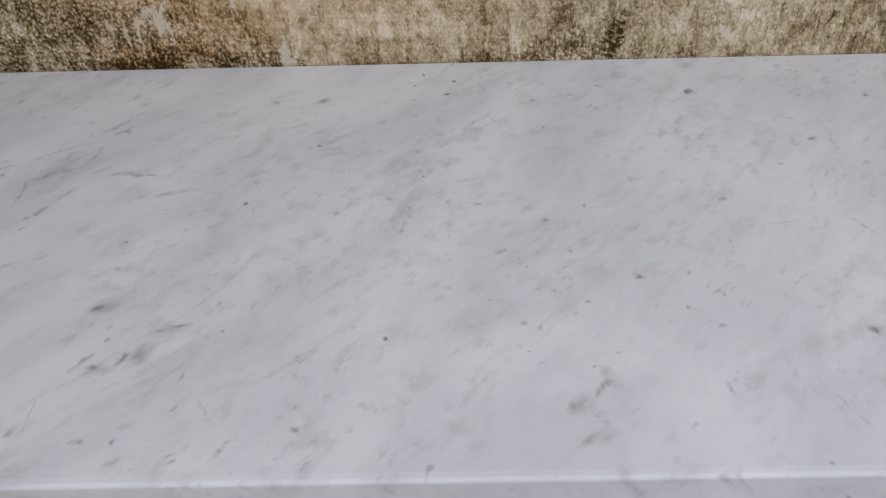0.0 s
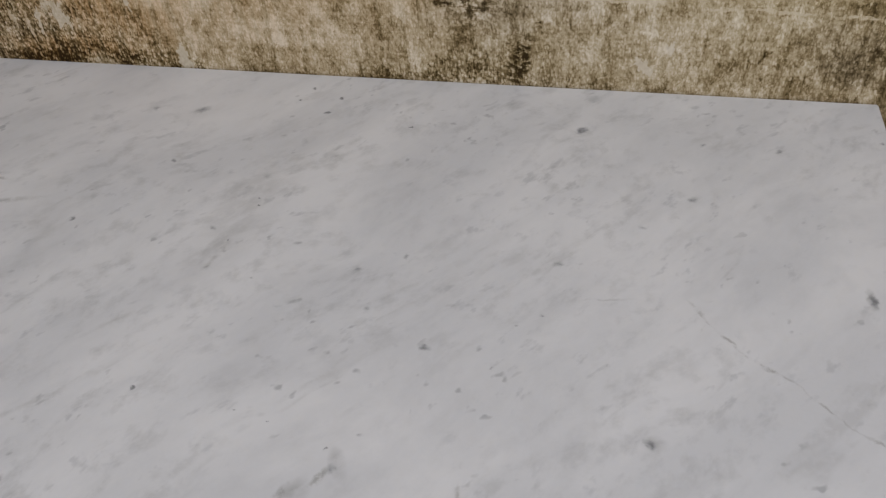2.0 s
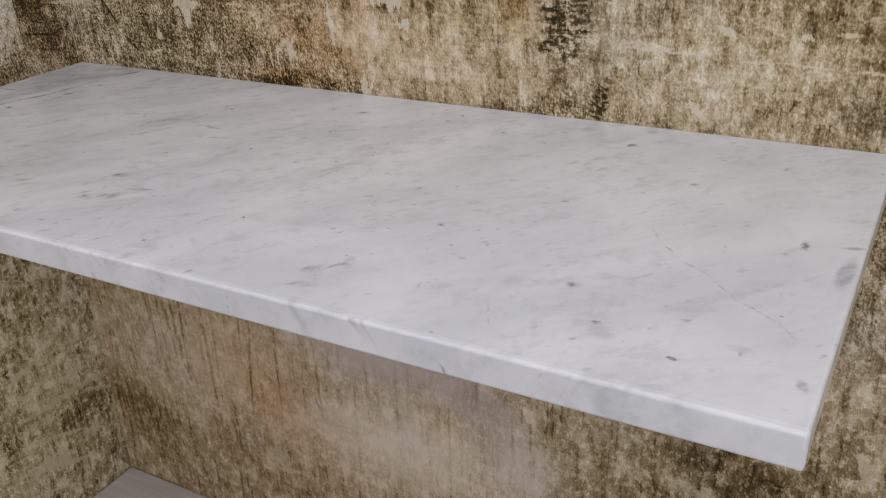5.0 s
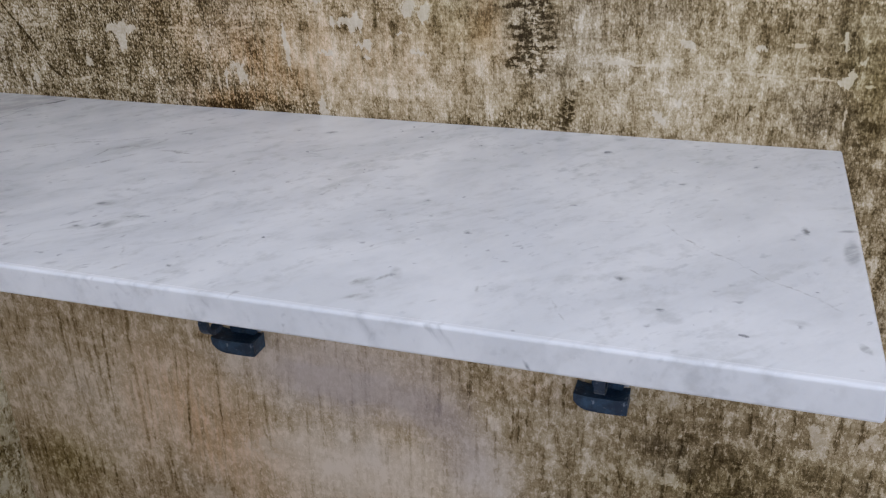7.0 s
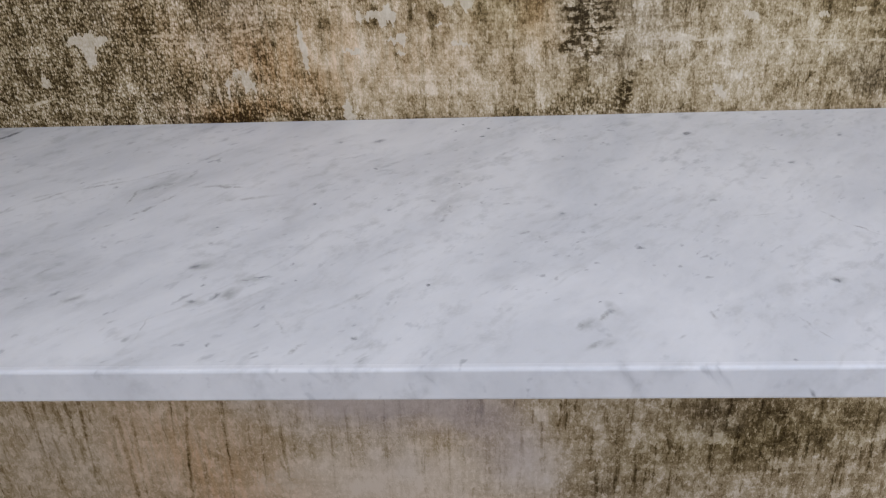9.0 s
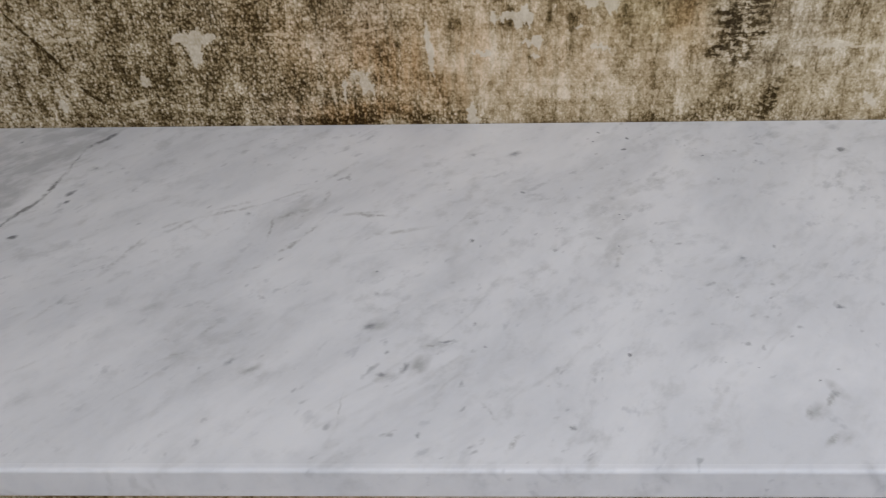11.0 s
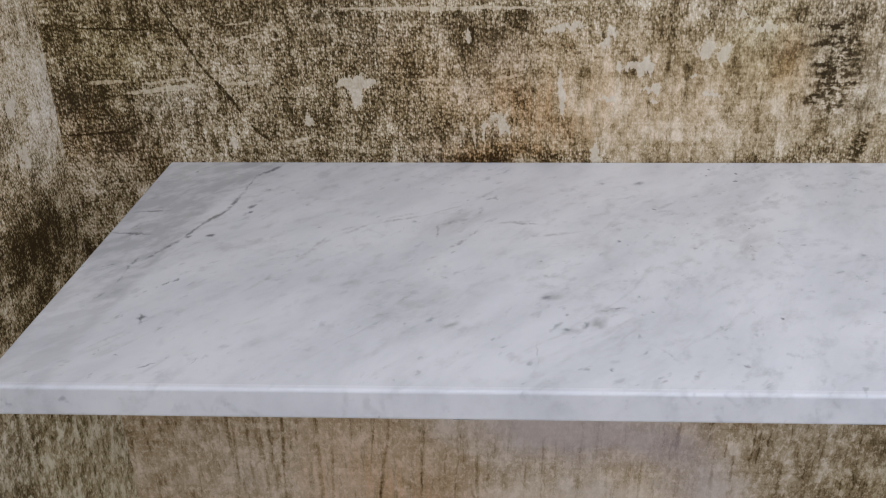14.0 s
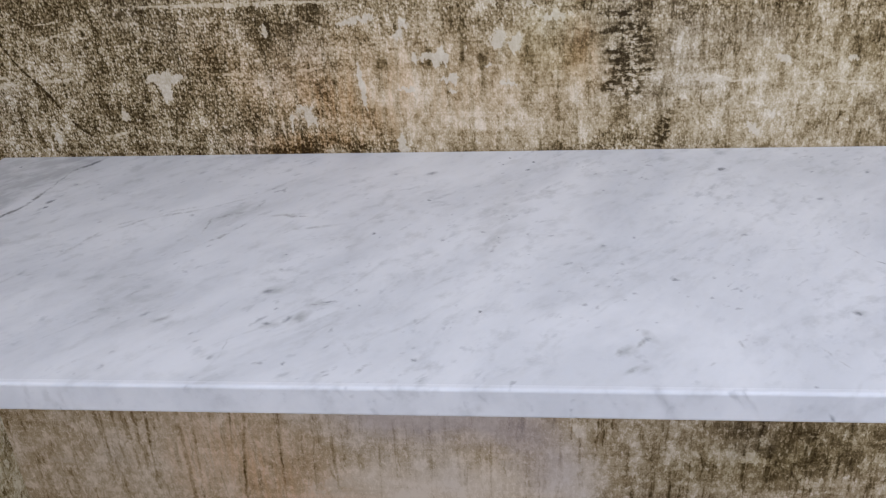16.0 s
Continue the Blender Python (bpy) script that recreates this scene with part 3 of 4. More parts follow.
def wallpaper(name, turn, base, grain_below, clouds, pale, scratches, dark, cracks, rust, olive, calm, lilac):
    """Printed paper with a worn-plaster picture: blotches, hard-edged flakes, drips, canvas beads and scratches."""
    n = Nodes(name)
    x, y, z = (n.add("ShaderNodeSeparateXYZ", n.add("ShaderNodeTexCoord", out=3), out=i) for i in range(3))
    flat_x = y if turn else x
    flat = n.add("ShaderNodeCombineXYZ", flat_x, z, 0.0)
    soft = n.warp(n.warp(flat, 6.0, 0.08), 40.0, 0.04)
    line = n.warp(n.warp(flat, 25.0, 0.006), 160.0, 0.006)
    soft_line = n.warp(n.warp(flat, 25.0, 0.010), 90.0, 0.014)
    # edges of flakes hang in short upright teeth, as on canvas
    teeth = n.math("SUBTRACT", n.noise(flat, 90.0, 3.0, 0.6, stretch=(2.2, 0.5, 1)), 0.5)
    crisp = n.vmath("ADD", n.warp(n.warp(flat, 25.0, 0.008), 140.0, 0.010), n.add("ShaderNodeCombineXYZ", 0.0, n.math("MULTIPLY", teeth, 0.022), 0.0))

    def every(at, groups):
        total = 0.0
        for rows in groups:
            total = n.marks(at, rows, total)
        return total

    # base tone is lifted low down to make up for shade under the shelf
    tone = n.math("MULTIPLY_ADD", n.marks(soft, clouds), 1.35, n.span(z, 0.78, 0.55, base + 0.055, base + 0.125))
    blotch = n.noise(soft, 7.0, 6.0, 0.62)
    drip = n.noise(n.warp(flat, 30.0, 0.01), 30.0, 5.0, 0.65, stretch=(3.6, 0.25, 1))
    flake = n.noise(crisp, 26.0, 6.0, 0.62, stretch=(1.25, 0.85, 1))
    small = n.noise(crisp, 85.0, 4.0, 0.6, stretch=(1.2, 0.8, 1))
    scrape = n.noise(flat, 12.0, 5.0, 0.62, stretch=(0.35, 7.0, 1))
    for layer, weight in ((blotch, n.span(z, 0.55, 0.85, 0.35, 0.50)), (drip, 0.50), (flake, n.span(z, 0.55, 0.85, 0.30, 0.50)), (scrape, 0.35)):
        tone = n.math("ADD", tone, n.math("MULTIPLY", n.math("SUBTRACT", layer, 0.5), weight))
    # flakes have flat tops and hard edges, in three steps
    chunky = n.span(z, 0.55, 0.85, 2.8 if turn else 1.8, 1.0)
    sparse = n.span(z, 0.55, 0.85, 1.2 if turn else 0.7, 1.0)
    tiny = n.noise(crisp, 170.0, 3.0, 0.6, stretch=(1.2, 0.75, 1))
    for layer, low, high, lift in ((flake, 0.425, 0.395, -0.08), (flake, 0.525, 0.545, 0.06), (flake, 0.60, 0.615, 0.10), (small, 0.42, 0.39, -0.11), (small, 0.56, 0.58, 0.11), (tiny, 0.40, 0.37, -0.08), (tiny, 0.57, 0.60, 0.08), (tiny, 0.63, 0.645, 0.06)):
        tone = n.math("MULTIPLY_ADD", n.span(layer, low, high, 0.0, lift), chunky if lift > 0 else sparse, tone)
    # canvas beads: pale threads with dark gaps, fading out in the lower part and in the calm patches
    crispness = n.span(z, 0.58, 0.84, grain_below, 1.0)
    crispness = n.math("MULTIPLY", crispness, n.math("SUBTRACT", 1.0, n.math("MINIMUM", n.math("MULTIPLY", n.marks(soft, calm), 1.1), 0.6)))
    woven = n.vmath("MULTIPLY", n.warp(flat, 75.0, 0.005), (1.15, 0.66, 1))
    cell = n.tree.nodes.new("ShaderNodeTexVoronoi")
    cell.voronoi_dimensions = "2D"
    n.put(cell.inputs["Vector"], woven)
    cell.inputs["Scale"].default_value, cell.inputs["Randomness"].default_value = 345.0, 0.85
    chance = n.add("ShaderNodeSeparateXYZ", cell.outputs["Color"], out=0)
    bead = n.math("MULTIPLY", n.span(cell.outputs["Distance"], 0.50, 0.28), n.span(chance, 0.10, 0.85, 0.25, 1.0))
    fine = n.warp(flat, 80.0, 0.004)
    thread = n.noise(fine, 190.0, 3.0, 0.60, stretch=(1.3, 0.62, 1))
    # shifted noise paints lit and shaded sides of embossed beads into the tone
    emboss_shade = n.math("SUBTRACT", n.noise(fine, 230.0, 2.0, 0.55, stretch=(1.2, 0.75, 1)), n.noise(n.vmath("ADD", fine, (0.0009, 0.0016, 0)), 230.0, 2.0, 0.55, stretch=(1.2, 0.75, 1)))
    grain = n.math("MULTIPLY", n.math("SUBTRACT", bead, 0.42), 0.34)
    grain = n.math("MULTIPLY_ADD", n.math("SUBTRACT", thread, 0.5), 0.70, grain)
    upright = n.noise(fine, 110.0, 3.0, 0.6, stretch=(2.8, 0.40, 1))
    level = n.noise(fine, 110.0, 3.0, 0.6, stretch=(0.5, 2.6, 1))
    for layer, weight in ((upright, 0.65), (level, 0.35)):
        grain = n.math("MULTIPLY_ADD", n.math("SUBTRACT", layer, 0.5), weight, grain)
    grain = n.math("MULTIPLY_ADD", emboss_shade, 0.85, grain)
    tone = n.math("MULTIPLY_ADD", grain, crispness, tone)
    runs = n.math("MULTIPLY", n.span(drip, 0.45, 0.37), n.span(z, 0.75, 0.5, 0.25, 1.0))
    tone = n.math("MULTIPLY_ADD", runs, -0.15, tone)
    ragged = n.math("ADD", n.math("MULTIPLY", n.math("SUBTRACT", flake, 0.5), 1.0), n.math("MULTIPLY", n.math("SUBTRACT", small, 0.5), 1.5))
    worn = n.span(thread, 0.36, 0.54, 0.45, 1.0)

    def toward(value, goal, share):
        return n.math("MULTIPLY_ADD", n.math("SUBTRACT", goal, value), share, value)

    def torn(rows, at):
        """Marks with a hard ragged edge that follows the flakes of the print."""
        field = every(at, rows)
        return n.math("MULTIPLY", n.span(n.math("ADD", field, ragged), 0.20, 0.36), n.span(field, 0.04, 0.22))

    chips = n.math("MULTIPLY", torn(pale, crisp), n.span(z, 0.5, 0.8, 1.0 if turn else 0.6, 1.0))
    tone = toward(tone, 0.90, n.math("MULTIPLY", chips, 0.72))
    streaks = n.math("MULTIPLY", n.span(every(line, scratches), 0.05, 0.30), worn)
    tone = toward(tone, 0.86, n.math("MULTIPLY", streaks, 0.75))
    if cracks:
        tone = n.math("MULTIPLY_ADD", n.math("MULTIPLY", n.span(n.marks(line, cracks), 0.05, 0.34), worn), n.span(z, 0.55, 0.85, -0.30, -0.44), tone)
    # dark patches show between crumbs of pale paint
    crumb = n.noise(n.warp(flat, 60.0, 0.01), 120.0, 3.0, 0.6, stretch=(0.75, 1.3, 1))
    gaps = n.math("MULTIPLY", n.math("MINIMUM", n.span(every(soft_line, dark), 0.0, 0.7), 1.0), n.span(crumb, 0.58, 0.46))
    tone = n.math("MULTIPLY_ADD", gaps, n.span(z, 0.55, 0.85, -0.24, -0.46), tone)
    # the print is flatter and browner low down
    low = n.span(z, 0.80, 0.56, 0.0, 0.0 if turn else 1.0)
    eased = n.math("MULTIPLY_ADD", n.math("SUBTRACT", tone, 0.50), 0.90, 0.52)
    tone = n.math("ADD", n.math("MULTIPLY", tone, n.math("SUBTRACT", 1.0, low)), n.math("MULTIPLY", eased, low))
    colour = n.ramp(n.math("MULTIPLY", tone, 0.78), [(0.0624, (0.036, 0.023, 0.009)), (0.2184, (0.098, 0.068, 0.029)), (0.3588, (0.254, 0.188, 0.096)), (0.4992, (0.463, 0.374, 0.237)), (0.7176, (0.68, 0.606, 0.472)), (0.96, (0.81, 0.75, 0.65))])
    if rust:
        reddish = n.math("MULTIPLY", n.math("MINIMUM", n.marks(soft, rust), 1.0), n.span(drip, 0.35, 0.6, 0.4, 1.0))
        colour = n.mix(n.math("MULTIPLY", n.math("MULTIPLY", reddish, 0.8), n.math("SUBTRACT", 1.0, n.math("MULTIPLY", chips, 0.8))), colour, (0.92, 0.68, 0.45), "MULTIPLY")
    browner = n.math("MULTIPLY", low, n.span(flat_x, 0.62, 0.95, 0.9, 0.15))
    colour = n.mix(browner, colour, (1.0, 0.925, 0.85), "MULTIPLY")
    if lilac:
        colour = n.mix(n.math("MULTIPLY", n.math("MINIMUM", n.marks(soft, lilac), 1.0), 0.9), colour, n.mix(0.6, colour, (0.47, 0.415, 0.425)))
    greenish = n.math("MINIMUM", n.marks(soft, olive), 1.0)
    colour = n.mix(n.math("MULTIPLY", greenish, 0.7), colour, (0.86, 0.88, 0.60), "MULTIPLY")
    # bare flakes and chips are greyer than the brown ground
    grey = n.math("MAXIMUM", n.span(n.noise(flat, 4.0, 4.0), 0.50, 0.66), n.math("MAXIMUM", chips, n.span(z, 0.75, 0.45, 0.0, 0.2)))
    colour = n.mix(n.math("MULTIPLY", grey, 0.24), colour, n.mix(0.55, colour, n.add("ShaderNodeRGBToBW", colour)))
    return n.done(colour, n.span(tone, 0.2, 0.8, 0.85, 0.7), n.bump(thread, 0.30, 0.0012), 0.06)


def plain(name, colour, rough, scale=40.0, spread=0.06, relief=0.1, specular=0.5, metal=0.0):
    n = Nodes(name)
    at = n.add("ShaderNodeTexCoord", out=3)
    mottle, fine = n.noise(at, scale, 5.0), n.noise(at, scale * 9, 3.0)
    shade = n.math("ADD", n.math("MULTIPLY", mottle, spread * 2), n.math("MULTIPLY", fine, spread))
    light = tuple(min(1.0, c * (1 + spread)) for c in colour)
    deep = tuple(c * (1 - spread * 2) for c in colour)
    tint = n.mix(n.span(shade, spread * 1.0, spread * 2.0), deep, light)
    return n.done(tint, n.span(mottle, 0.3, 0.7, rough * 0.85, min(1.0, rough * 1.15)), n.bump(fine, relief, 0.002), specular, metal)


def plank_wood():
    n = Nodes("pale_grey_plank")
    at = n.add("ShaderNodeTexCoord", out=3)
    chance = n.add("ShaderNodeObjectInfo", out=5)
    moved = n.vmath("ADD", at, n.add("ShaderNodeCombineXYZ", n.math("MULTIPLY", chance, 9.0), n.math("MULTIPLY", chance, 5.0), 0.0))
    grain = n.noise(moved, 22.0, 6.0, 0.6, stretch=(0.35, 3.0, 1), twist=0.6)
    pore = n.noise(moved, 150.0, 3.0, 0.6, stretch=(0.15, 2.0, 1))
    colour = n.mix(n.span(grain, 0.3, 0.7), (0.74, 0.70, 0.68), (0.60, 0.565, 0.55))
    colour = n.mix(n.math("MULTIPLY", n.span(pore, 0.5, 0.7), 0.3), colour, (0.48, 0.45, 0.43))
    colour = n.mix(n.math("MULTIPLY", chance, 0.15), colour, (0.62, 0.60, 0.59))
    return n.done(colour, 0.42, n.bump(pore, 0.12, 0.001), 0.4)


def iron():
    n = Nodes("blue_black_iron")
    at = n.add("ShaderNodeTexCoord", out=3)
    cast, rub = n.noise(at, 260.0, 4.0), n.noise(at, 34.0, 5.0, 0.65)
    colour = n.mix(n.span(rub, 0.42, 0.70), (0.008, 0.024, 0.052), (0.034, 0.080, 0.145))
    colour = n.mix(n.math("MULTIPLY", n.span(cast, 0.62, 0.72), 0.5), colour, (0.20, 0.22, 0.25))
    # pale scuffs, which also paint the plate's blue-white glints into the colour
    scuff_glint = n.noise(at, 60.0, 4.0, 0.6, stretch=(1.6, 1.0, 0.6))
    colour = n.mix(n.math("MULTIPLY", n.span(scuff_glint, 0.63, 0.70), 0.55), colour, (0.30, 0.36, 0.44))
    return n.done(colour, n.span(rub, 0.3, 0.7, 0.34, 0.50), n.bump(cast, 0.45, 0.0018), 0.6, 0.35)


MARBLE = marble()
PAPER_BACK = wallpaper(
    "worn_plaster_wallpaper", False, 0.46, 0.25, PAPER_CLOUDS + PAPER_LOW_CLOUDS, (PAPER_PALE, PAPER_CHIPS, PAPER_LOW_PALE), (PAPER_SCRATCHES, PAPER_LINES),
    (PAPER_BLACK, PAPER_LOW_DARK, [(0.838, 1.005, 0.095, 0.045, 85, 0.75), (0.882, 0.915, 0.04, 0.014, 75, 0.7)]), PAPER_CRACKS, PAPER_RUST, PAPER_OLIVE, PAPER_CALM, PAPER_LILAC)
PAPER_SIDE = wallpaper(
    "worn_plaster_wallpaper_side", True, 0.43, 0.35, SIDE_CLOUDS, (SIDE_PALE,), (SIDE_SCRATCHES,),
    (SIDE_BLACK,), [], [], [(-0.2, 0.2, 0.7, 0.45, 90, 1.0)], [], [])
PLANK = plank_wood()
SEAM = plain("dark_floor_seam", (0.05, 0.045, 0.04), 0.8)
PLASTER = plain("off_white_plaster", (0.72, 0.71, 0.69), 0.8, 12.0, 0.03)
IRON = iron()
PALE_METAL = plain("mottled_pale_metal", (0.62, 0.64, 0.68), 0.4, 90.0, 0.12, 0.2, 0.5, 0.3)
GLASS = bpy.data.materials.new("window_glass")
GLASS.use_nodes = True
for key, value in (("Transmission Weight", 1.0), ("Roughness", 0.0), ("IOR", 1.45)):
    GLASS.node_tree.nodes["Principled BSDF"].inputs[key].default_value = value
FRAME = plain("white_window_paint", (0.78, 0.78, 0.77), 0.4, 30.0, 0.03)


# ---- mesh helpers ----
def mesh_of(name, bm, material, smooth=False):
    data = bpy.data.meshes.new(name)
    bmesh.ops.recalc_face_normals(bm, faces=bm.faces)
    bm.to_mesh(data)
    bm.free()
    data.materials.append(material)
    for face in data.polygons:
        face.use_smooth = smooth
    return data


def part(name, bm, material, parent=None, label="", smooth=False):
    ob = new(name, mesh_of(name, bm, material, smooth))
    ob.parent = parent
    return tagged(ob, label)


def block(low, high, bevel=0.0, segments=2):
    bm = bmesh.new()
    bmesh.ops.create_cube(bm, size=1.0)
    for v in bm.verts:
        v.co = Vector([(low[i] + high[i]) / 2 + v.co[i] * (high[i] - low[i]) for i in range(3)])
    if bevel:
        bmesh.ops.bevel(bm, geom=list(bm.edges), offset=bevel, segments=segments, profile=0.6, affect="EDGES")
    return bm


def band(curve, half, thick, bevel=0.0012):
    """A flat bar bent along a curve of (y, z), half its breadth to each side of x = 0."""
    bm = bmesh.new()
    rings = []
    for i, (y, z) in enumerate(curve):
        y0, z0 = curve[max(i - 1, 0)]
        y1, z1 = curve[min(i + 1, len(curve) - 1)]
        size = math.hypot(y1 - y0, z1 - z0)
        ny, nz = -(z1 - z0) / size * thick / 2, (y1 - y0) / size * thick / 2
        rings.append([bm.verts.new((sx * half, y + s * ny, z + s * nz)) for sx, s in ((-1, -1), (1, -1), (1, 1), (-1, 1))])
    for a, b in zip(rings, rings[1:]):
        for k in range(4):
            bm.faces.new((a[k], a[(k + 1) % 4], b[(k + 1) % 4], b[k]))
    bm.faces.new(rings[0])
    bm.faces.new(reversed(rings[-1]))
    return bm


# ---- the room ----
LEFT, RIGHT, BACK, FRONT, HIGH = -0.14, 3.2, 0.0, -3.2, 2.6
TOP = 0.89

wall_back = part("wall_back", block((LEFT - 0.12, BACK, -0.05), (RIGHT + 0.12, BACK + 0.12, HIGH)), PAPER_BACK)
tagged(wall_back, "wall covered with brown and beige worn-plaster wallpaper", "wall", kind="structure")
wall_left = part("wall_left", block((LEFT - 0.12, FRONT - 0.12, -0.05), (LEFT, BACK, HIGH)), PAPER_SIDE)
tagged(wall_left, "side wall with pale speckled olive worn-plaster wallpaper", "wall", kind="structure")


def joined(blocks):
    whole = bmesh.new()
    for bm in blocks:
        data = bpy.data.meshes.new("piece")
        bm.to_mesh(data)
        bm.free()
        whole.from_mesh(data)
        bpy.data.meshes.remove(data)
    return whole


def wall_with_opening(name, along, at, ends, hole, sill, head, label):
    """A wall 0.12 thick along x or y with one opening cut through it, in four butted pieces."""
    def piece(u0, u1, z0, z1):
        lo, hi = ((u0, at[0], z0), (u1, at[1], z1)) if along == "x" else ((at[0], u0, z0), (at[1], u1, z1))
        return block(lo, hi)
    whole = joined([piece(*box) for box in ((ends[0], hole[0], -0.05, HIGH), (hole[1], ends[1], -0.05, HIGH), (hole[0], hole[1], -0.05, sill), (hole[0], hole[1], head, HIGH))])
    return tagged(part(name, whole, PLASTER), label, "wall", kind="structure")


# unseen ceiling; its opening is added for the overhead lamp
ceiling = part("ceiling", joined([block(lo, hi) for lo, hi in (
    ((LEFT - 0.12, FRONT - 0.12, HIGH), (0.3, 0.12, HIGH + 0.1)), ((1.8, FRONT - 0.12, HIGH), (RIGHT + 0.12, 0.12, HIGH + 0.1)),
    ((0.3, FRONT - 0.12, HIGH), (1.8, -1.75, HIGH + 0.1)), ((0.3, -0.55, HIGH), (1.8, 0.12, HIGH + 0.1)))]), PLASTER)
tagged(ceiling, "plain unseen off-white plaster ceiling with an added roof-light opening", "ceiling", kind="structure")
# unseen walls that close the room, with openings for the assumed windows
wall_with_opening("wall_front", "x", (FRONT - 0.12, FRONT), (LEFT, RIGHT), (0.0, 2.6), 0.85, 2.25, "off-white plaster wall with a broad window opening")
wall_with_opening("wall_right", "y", (RIGHT, RIGHT + 0.12), (FRONT - 0.12, BACK), (-2.3, -0.7), 1.0, 2.2, "off-white plaster wall with a smaller window opening")

floor = part("floor", block((LEFT - 0.1, FRONT - 0.1, -0.08), (RIGHT + 0.1, BACK + 0.1, -0.006)), SEAM)
tagged(floor, "pale grey wooden plank floor with narrow dark joints", "floor", kind="structure")
plank_meshes = {}
for row in range(18):
    y = BACK - 0.180 * (row + 1) + 0.002
    start = LEFT - (row * 0.47) % 1.19
    while start < RIGHT - 0.01:
        x0, x1 = max(start, LEFT + 0.002), min(start + 1.186, RIGHT - 0.002)
        if x1 - x0 > 0.01:
            long = round(x1 - x0, 3)
            if long not in plank_meshes:
                plank_meshes[long] = mesh_of("plank", block((0, 0, -0.006), (long, 0.176 if row < 17 else 0.138, 0.0), 0.0012, 1), PLANK)
            plank = new("plank", plank_meshes[long])
            plank.parent = floor
            plank.location = (x0, y if row < 17 else y + 0.038, 0)
        start += 1.19

# ---- the marble shelf ----
def slab():
    bm = bmesh.new()
    corners = ((0.0, -0.001), (1.2, -0.001), (1.187, -0.506), (0.003, -0.506))
    low = [bm.verts.new((x, y, TOP - 0.0284)) for x, y in corners]
    high = [bm.verts.new((x, y, TOP)) for x, y in corners]
    bm.faces.new(high)
    bm.faces.new(list(reversed(low)))
    for k in range(4):
        bm.faces.new((low[k], low[(k + 1) % 4], high[(k + 1) % 4], high[k]))
    bmesh.ops.bevel(bm, geom=list(bm.edges), offset=0.0030, segments=4, profile=0.5, affect="EDGES")
    return bm


shelf = part("marble_shelf", slab(), MARBLE)
tagged(shelf, "thick white marble shelf slab with grey veins and specks", "shelf")


# ---- the brackets ----
def scroll(centre, start_angle, turns, big, small, steps=26):
    points = []
    for i in range(steps + 1):
        f = i / steps
        a = radians(start_angle + 360 * turns * f)
        r = big + (small - big) * f
        points.append((centre[0] + r * math.cos(a), centre[1] + r * math.sin(a)))
    return points


def foot():
    """A boat-shaped lip: level on top, its ends turned up, the underside bowed."""
    bm = bmesh.new()
    steps = 14
    rings = []
    for y in (-0.036, -0.002):
        under, over = [], []
        for i in range(steps + 1):
            f = i / steps
            x = -0.043 + 0.074 * f
            bow = (2 * f - 1) ** 4
            over.append(bm.verts.new((x, y, 0.5275 + 0.003 * bow)))
            under.append(bm.verts.new((x, y, 0.5045 + 0.007 * bow * (2.0 if f < 0.5 else 0.2))))
        rings.append((over, under))
    (o0, u0), (o1, u1) = rings
    for i in range(steps):
        bm.faces.new((o0[i], o0[i + 1], o1[i + 1], o1[i]))
        bm.faces.new((u0[i], u1[i], u1[i + 1], u0[i + 1]))
        bm.faces.new((o0[i], u0[i], u0[i + 1], o0[i + 1]))
        bm.faces.new((o1[i], o1[i + 1], u1[i + 1], u1[i]))
    for i in (0, steps):
        bm.faces.new((o0[i], o1[i], u1[i], u0[i]))
    sharp = [e for e in bm.edges if e.calc_face_angle(0.0) > 0.6]
    bmesh.ops.bevel(bm, geom=sharp, offset=0.004, segments=2, profile=0.5, affect="EDGES")
    return bm


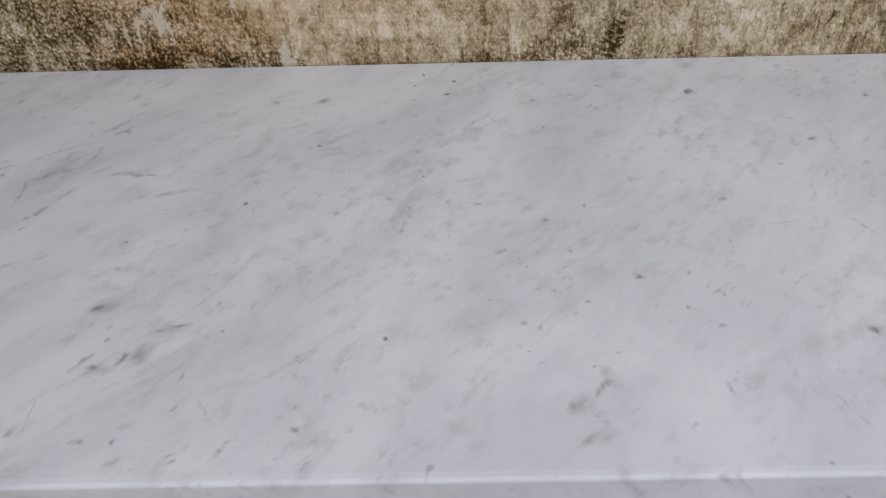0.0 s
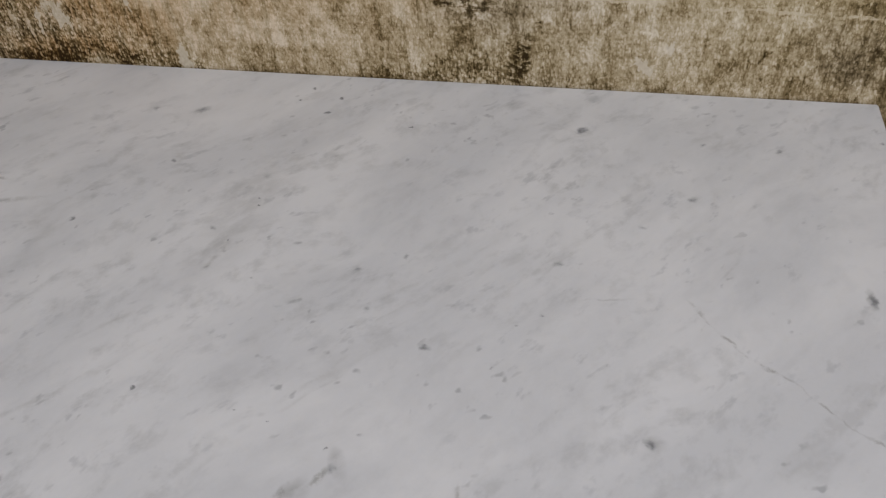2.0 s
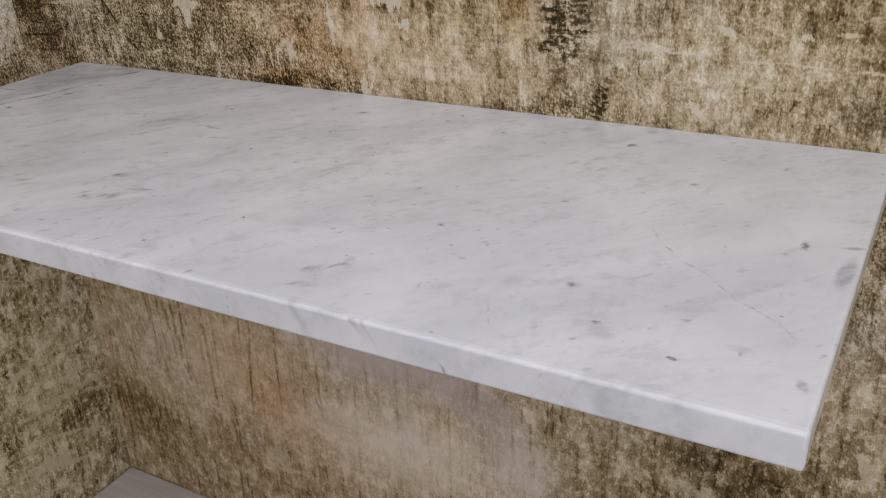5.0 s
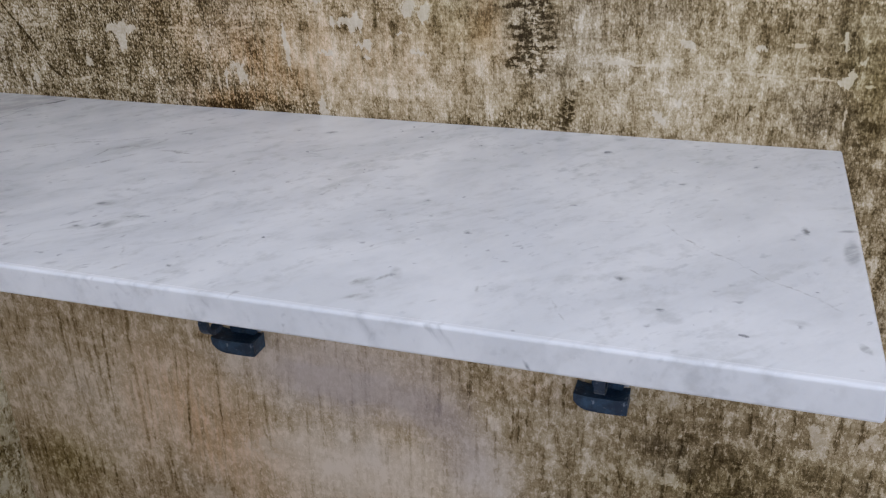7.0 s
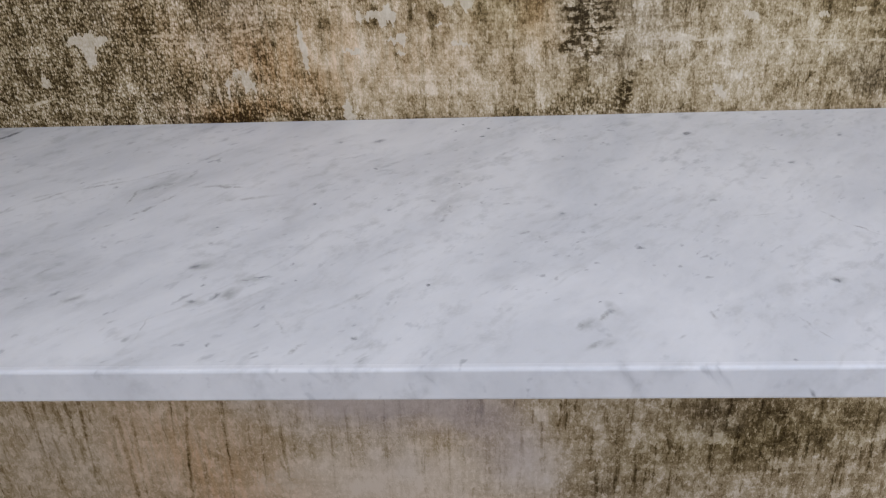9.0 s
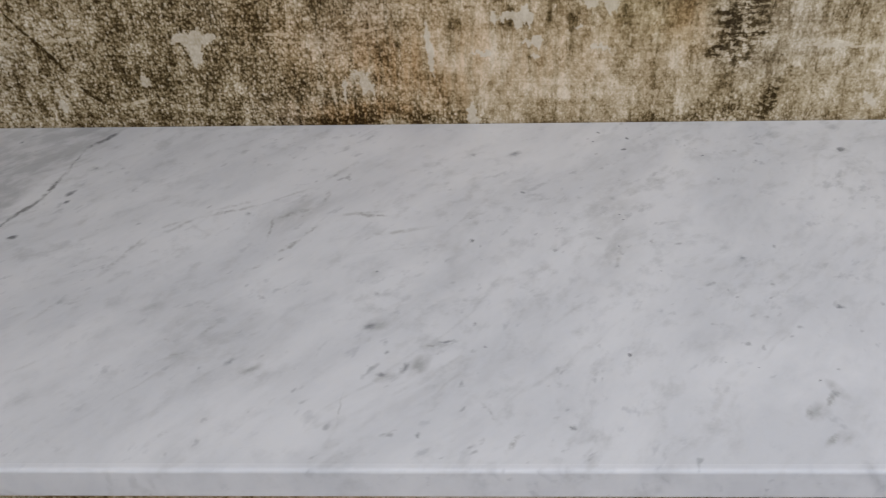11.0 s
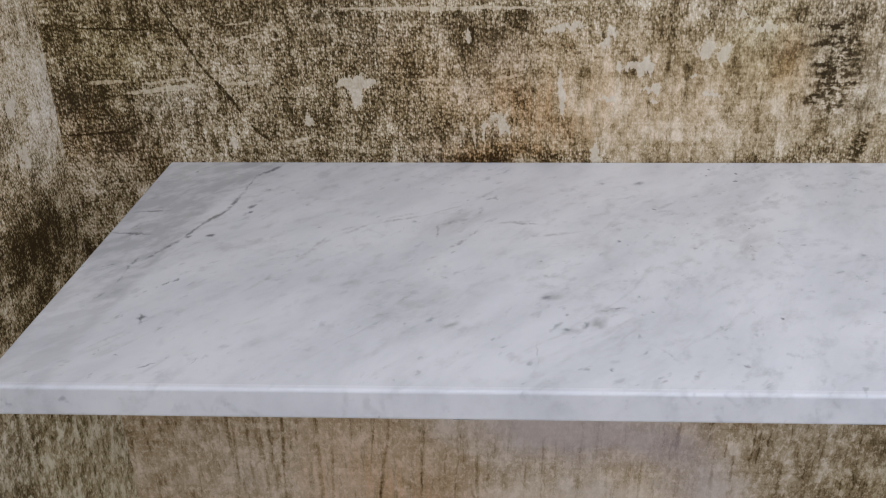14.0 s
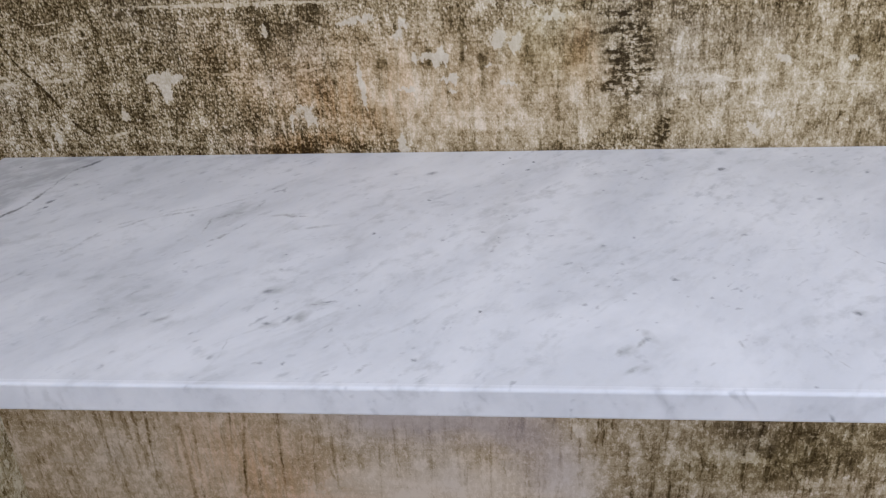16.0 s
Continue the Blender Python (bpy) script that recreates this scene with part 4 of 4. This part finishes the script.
def bracket():
    base = new("shelf_bracket")
    tagged(base, "blue-black iron wall bracket with scrolled brace under the shelf", "bracket", "brackets under the marble shelf")
    top = TOP - 0.0284
    plate = part("wall_plate", block((-0.022, -0.014, 0.530), (0.022, 0.0, top), 0.0025), IRON, base)
    # narrow pale strip on the right of the plate
    part("pale_edge", block((0.0223, -0.008, 0.534), (0.0290, 0.0, top - 0.02), 0.0012, 1), PALE_METAL, plate, "pale grey strip along the plate's right edge")
    part("foot", foot(), IRON, base)
    part("arm", block((-0.019, -0.400, top - 0.012), (0.019, -0.014, top), 0.002), IRON, base)
    curl = scroll((-0.088, 0.600), 80, -1.15, 0.025, 0.019)
    part("scroll", band(curl, 0.007, 0.007), IRON, base, smooth=False)
    sweep = []
    for i in range(17):
        a = radians(90 * i / 16)
        sweep.append((-0.084 - 0.30 * (1 - math.cos(a)), 0.625 + (top - 0.018 - 0.625) * math.sin(a)))
    part("brace", band(sweep, 0.010, 0.010), IRON, base)
    for z in (0.66, 0.78):
        bm = bmesh.new()
        bmesh.ops.create_cone(bm, cap_ends=True, segments=16, radius1=0.007, radius2=0.005, depth=0.005,
                              matrix=Matrix.Translation((0.012, -0.0162, z)) @ Matrix.Rotation(radians(90), 4, "X"))
        part("screw", bm, PALE_METAL, plate, "worn steel screw head")
    return base


first = bracket()
first.location = (0.388, 0, 0)
copy_thing(first, pose(0.955, 0, 0))


# ---- unseen windows: assumed behind and beside the camera, added in the roof ----
def window(name, width, height, m, label):
    base = new(name)
    tagged(base, label, "window", kind="structure")
    w, h = width / 2, height / 2
    for nm, lo, hi in (("frame", (-w, -0.03, -h), (-w + 0.06, 0.03, h)), ("frame", (w - 0.06, -0.03, -h), (w, 0.03, h)),
                       ("frame", (-w + 0.06, -0.03, h - 0.06), (w - 0.06, 0.03, h)), ("frame", (-w + 0.06, -0.03, -h), (w - 0.06, 0.03, -h + 0.06)),
                       ("mullion", (-0.025, -0.025, -h + 0.06), (0.025, 0.025, h - 0.06))):
        part(nm, block(lo, hi, 0.004), FRAME, base)
    for lo, hi in (((-w + 0.06, -0.004, -h + 0.06), (-0.025, 0.004, h - 0.06)), ((0.025, -0.004, -h + 0.06), (w - 0.06, 0.004, h - 0.06))):
        part("pane", block(lo, hi), GLASS, base).visible_shadow = False
    base.matrix_world = m
    return base


window("window_1", 2.6, 1.4, pose(1.3, FRONT - 0.07, 1.55), "unseen broad white-framed window, assumed behind the camera, letting in soft daylight")
window("window_2", 1.6, 1.2, pose(RIGHT + 0.07, -1.5, 1.6, 0, 0, 90), "unseen smaller white-framed window, assumed at the right side, with soft daylight")
# roof window added to give the overhead lamp an opening
window("added_roof_window", 1.5, 1.2, pose(1.05, -1.15, HIGH + 0.06, 90, 0, 0), "added unseen white-framed roof window around the overhead lamp")
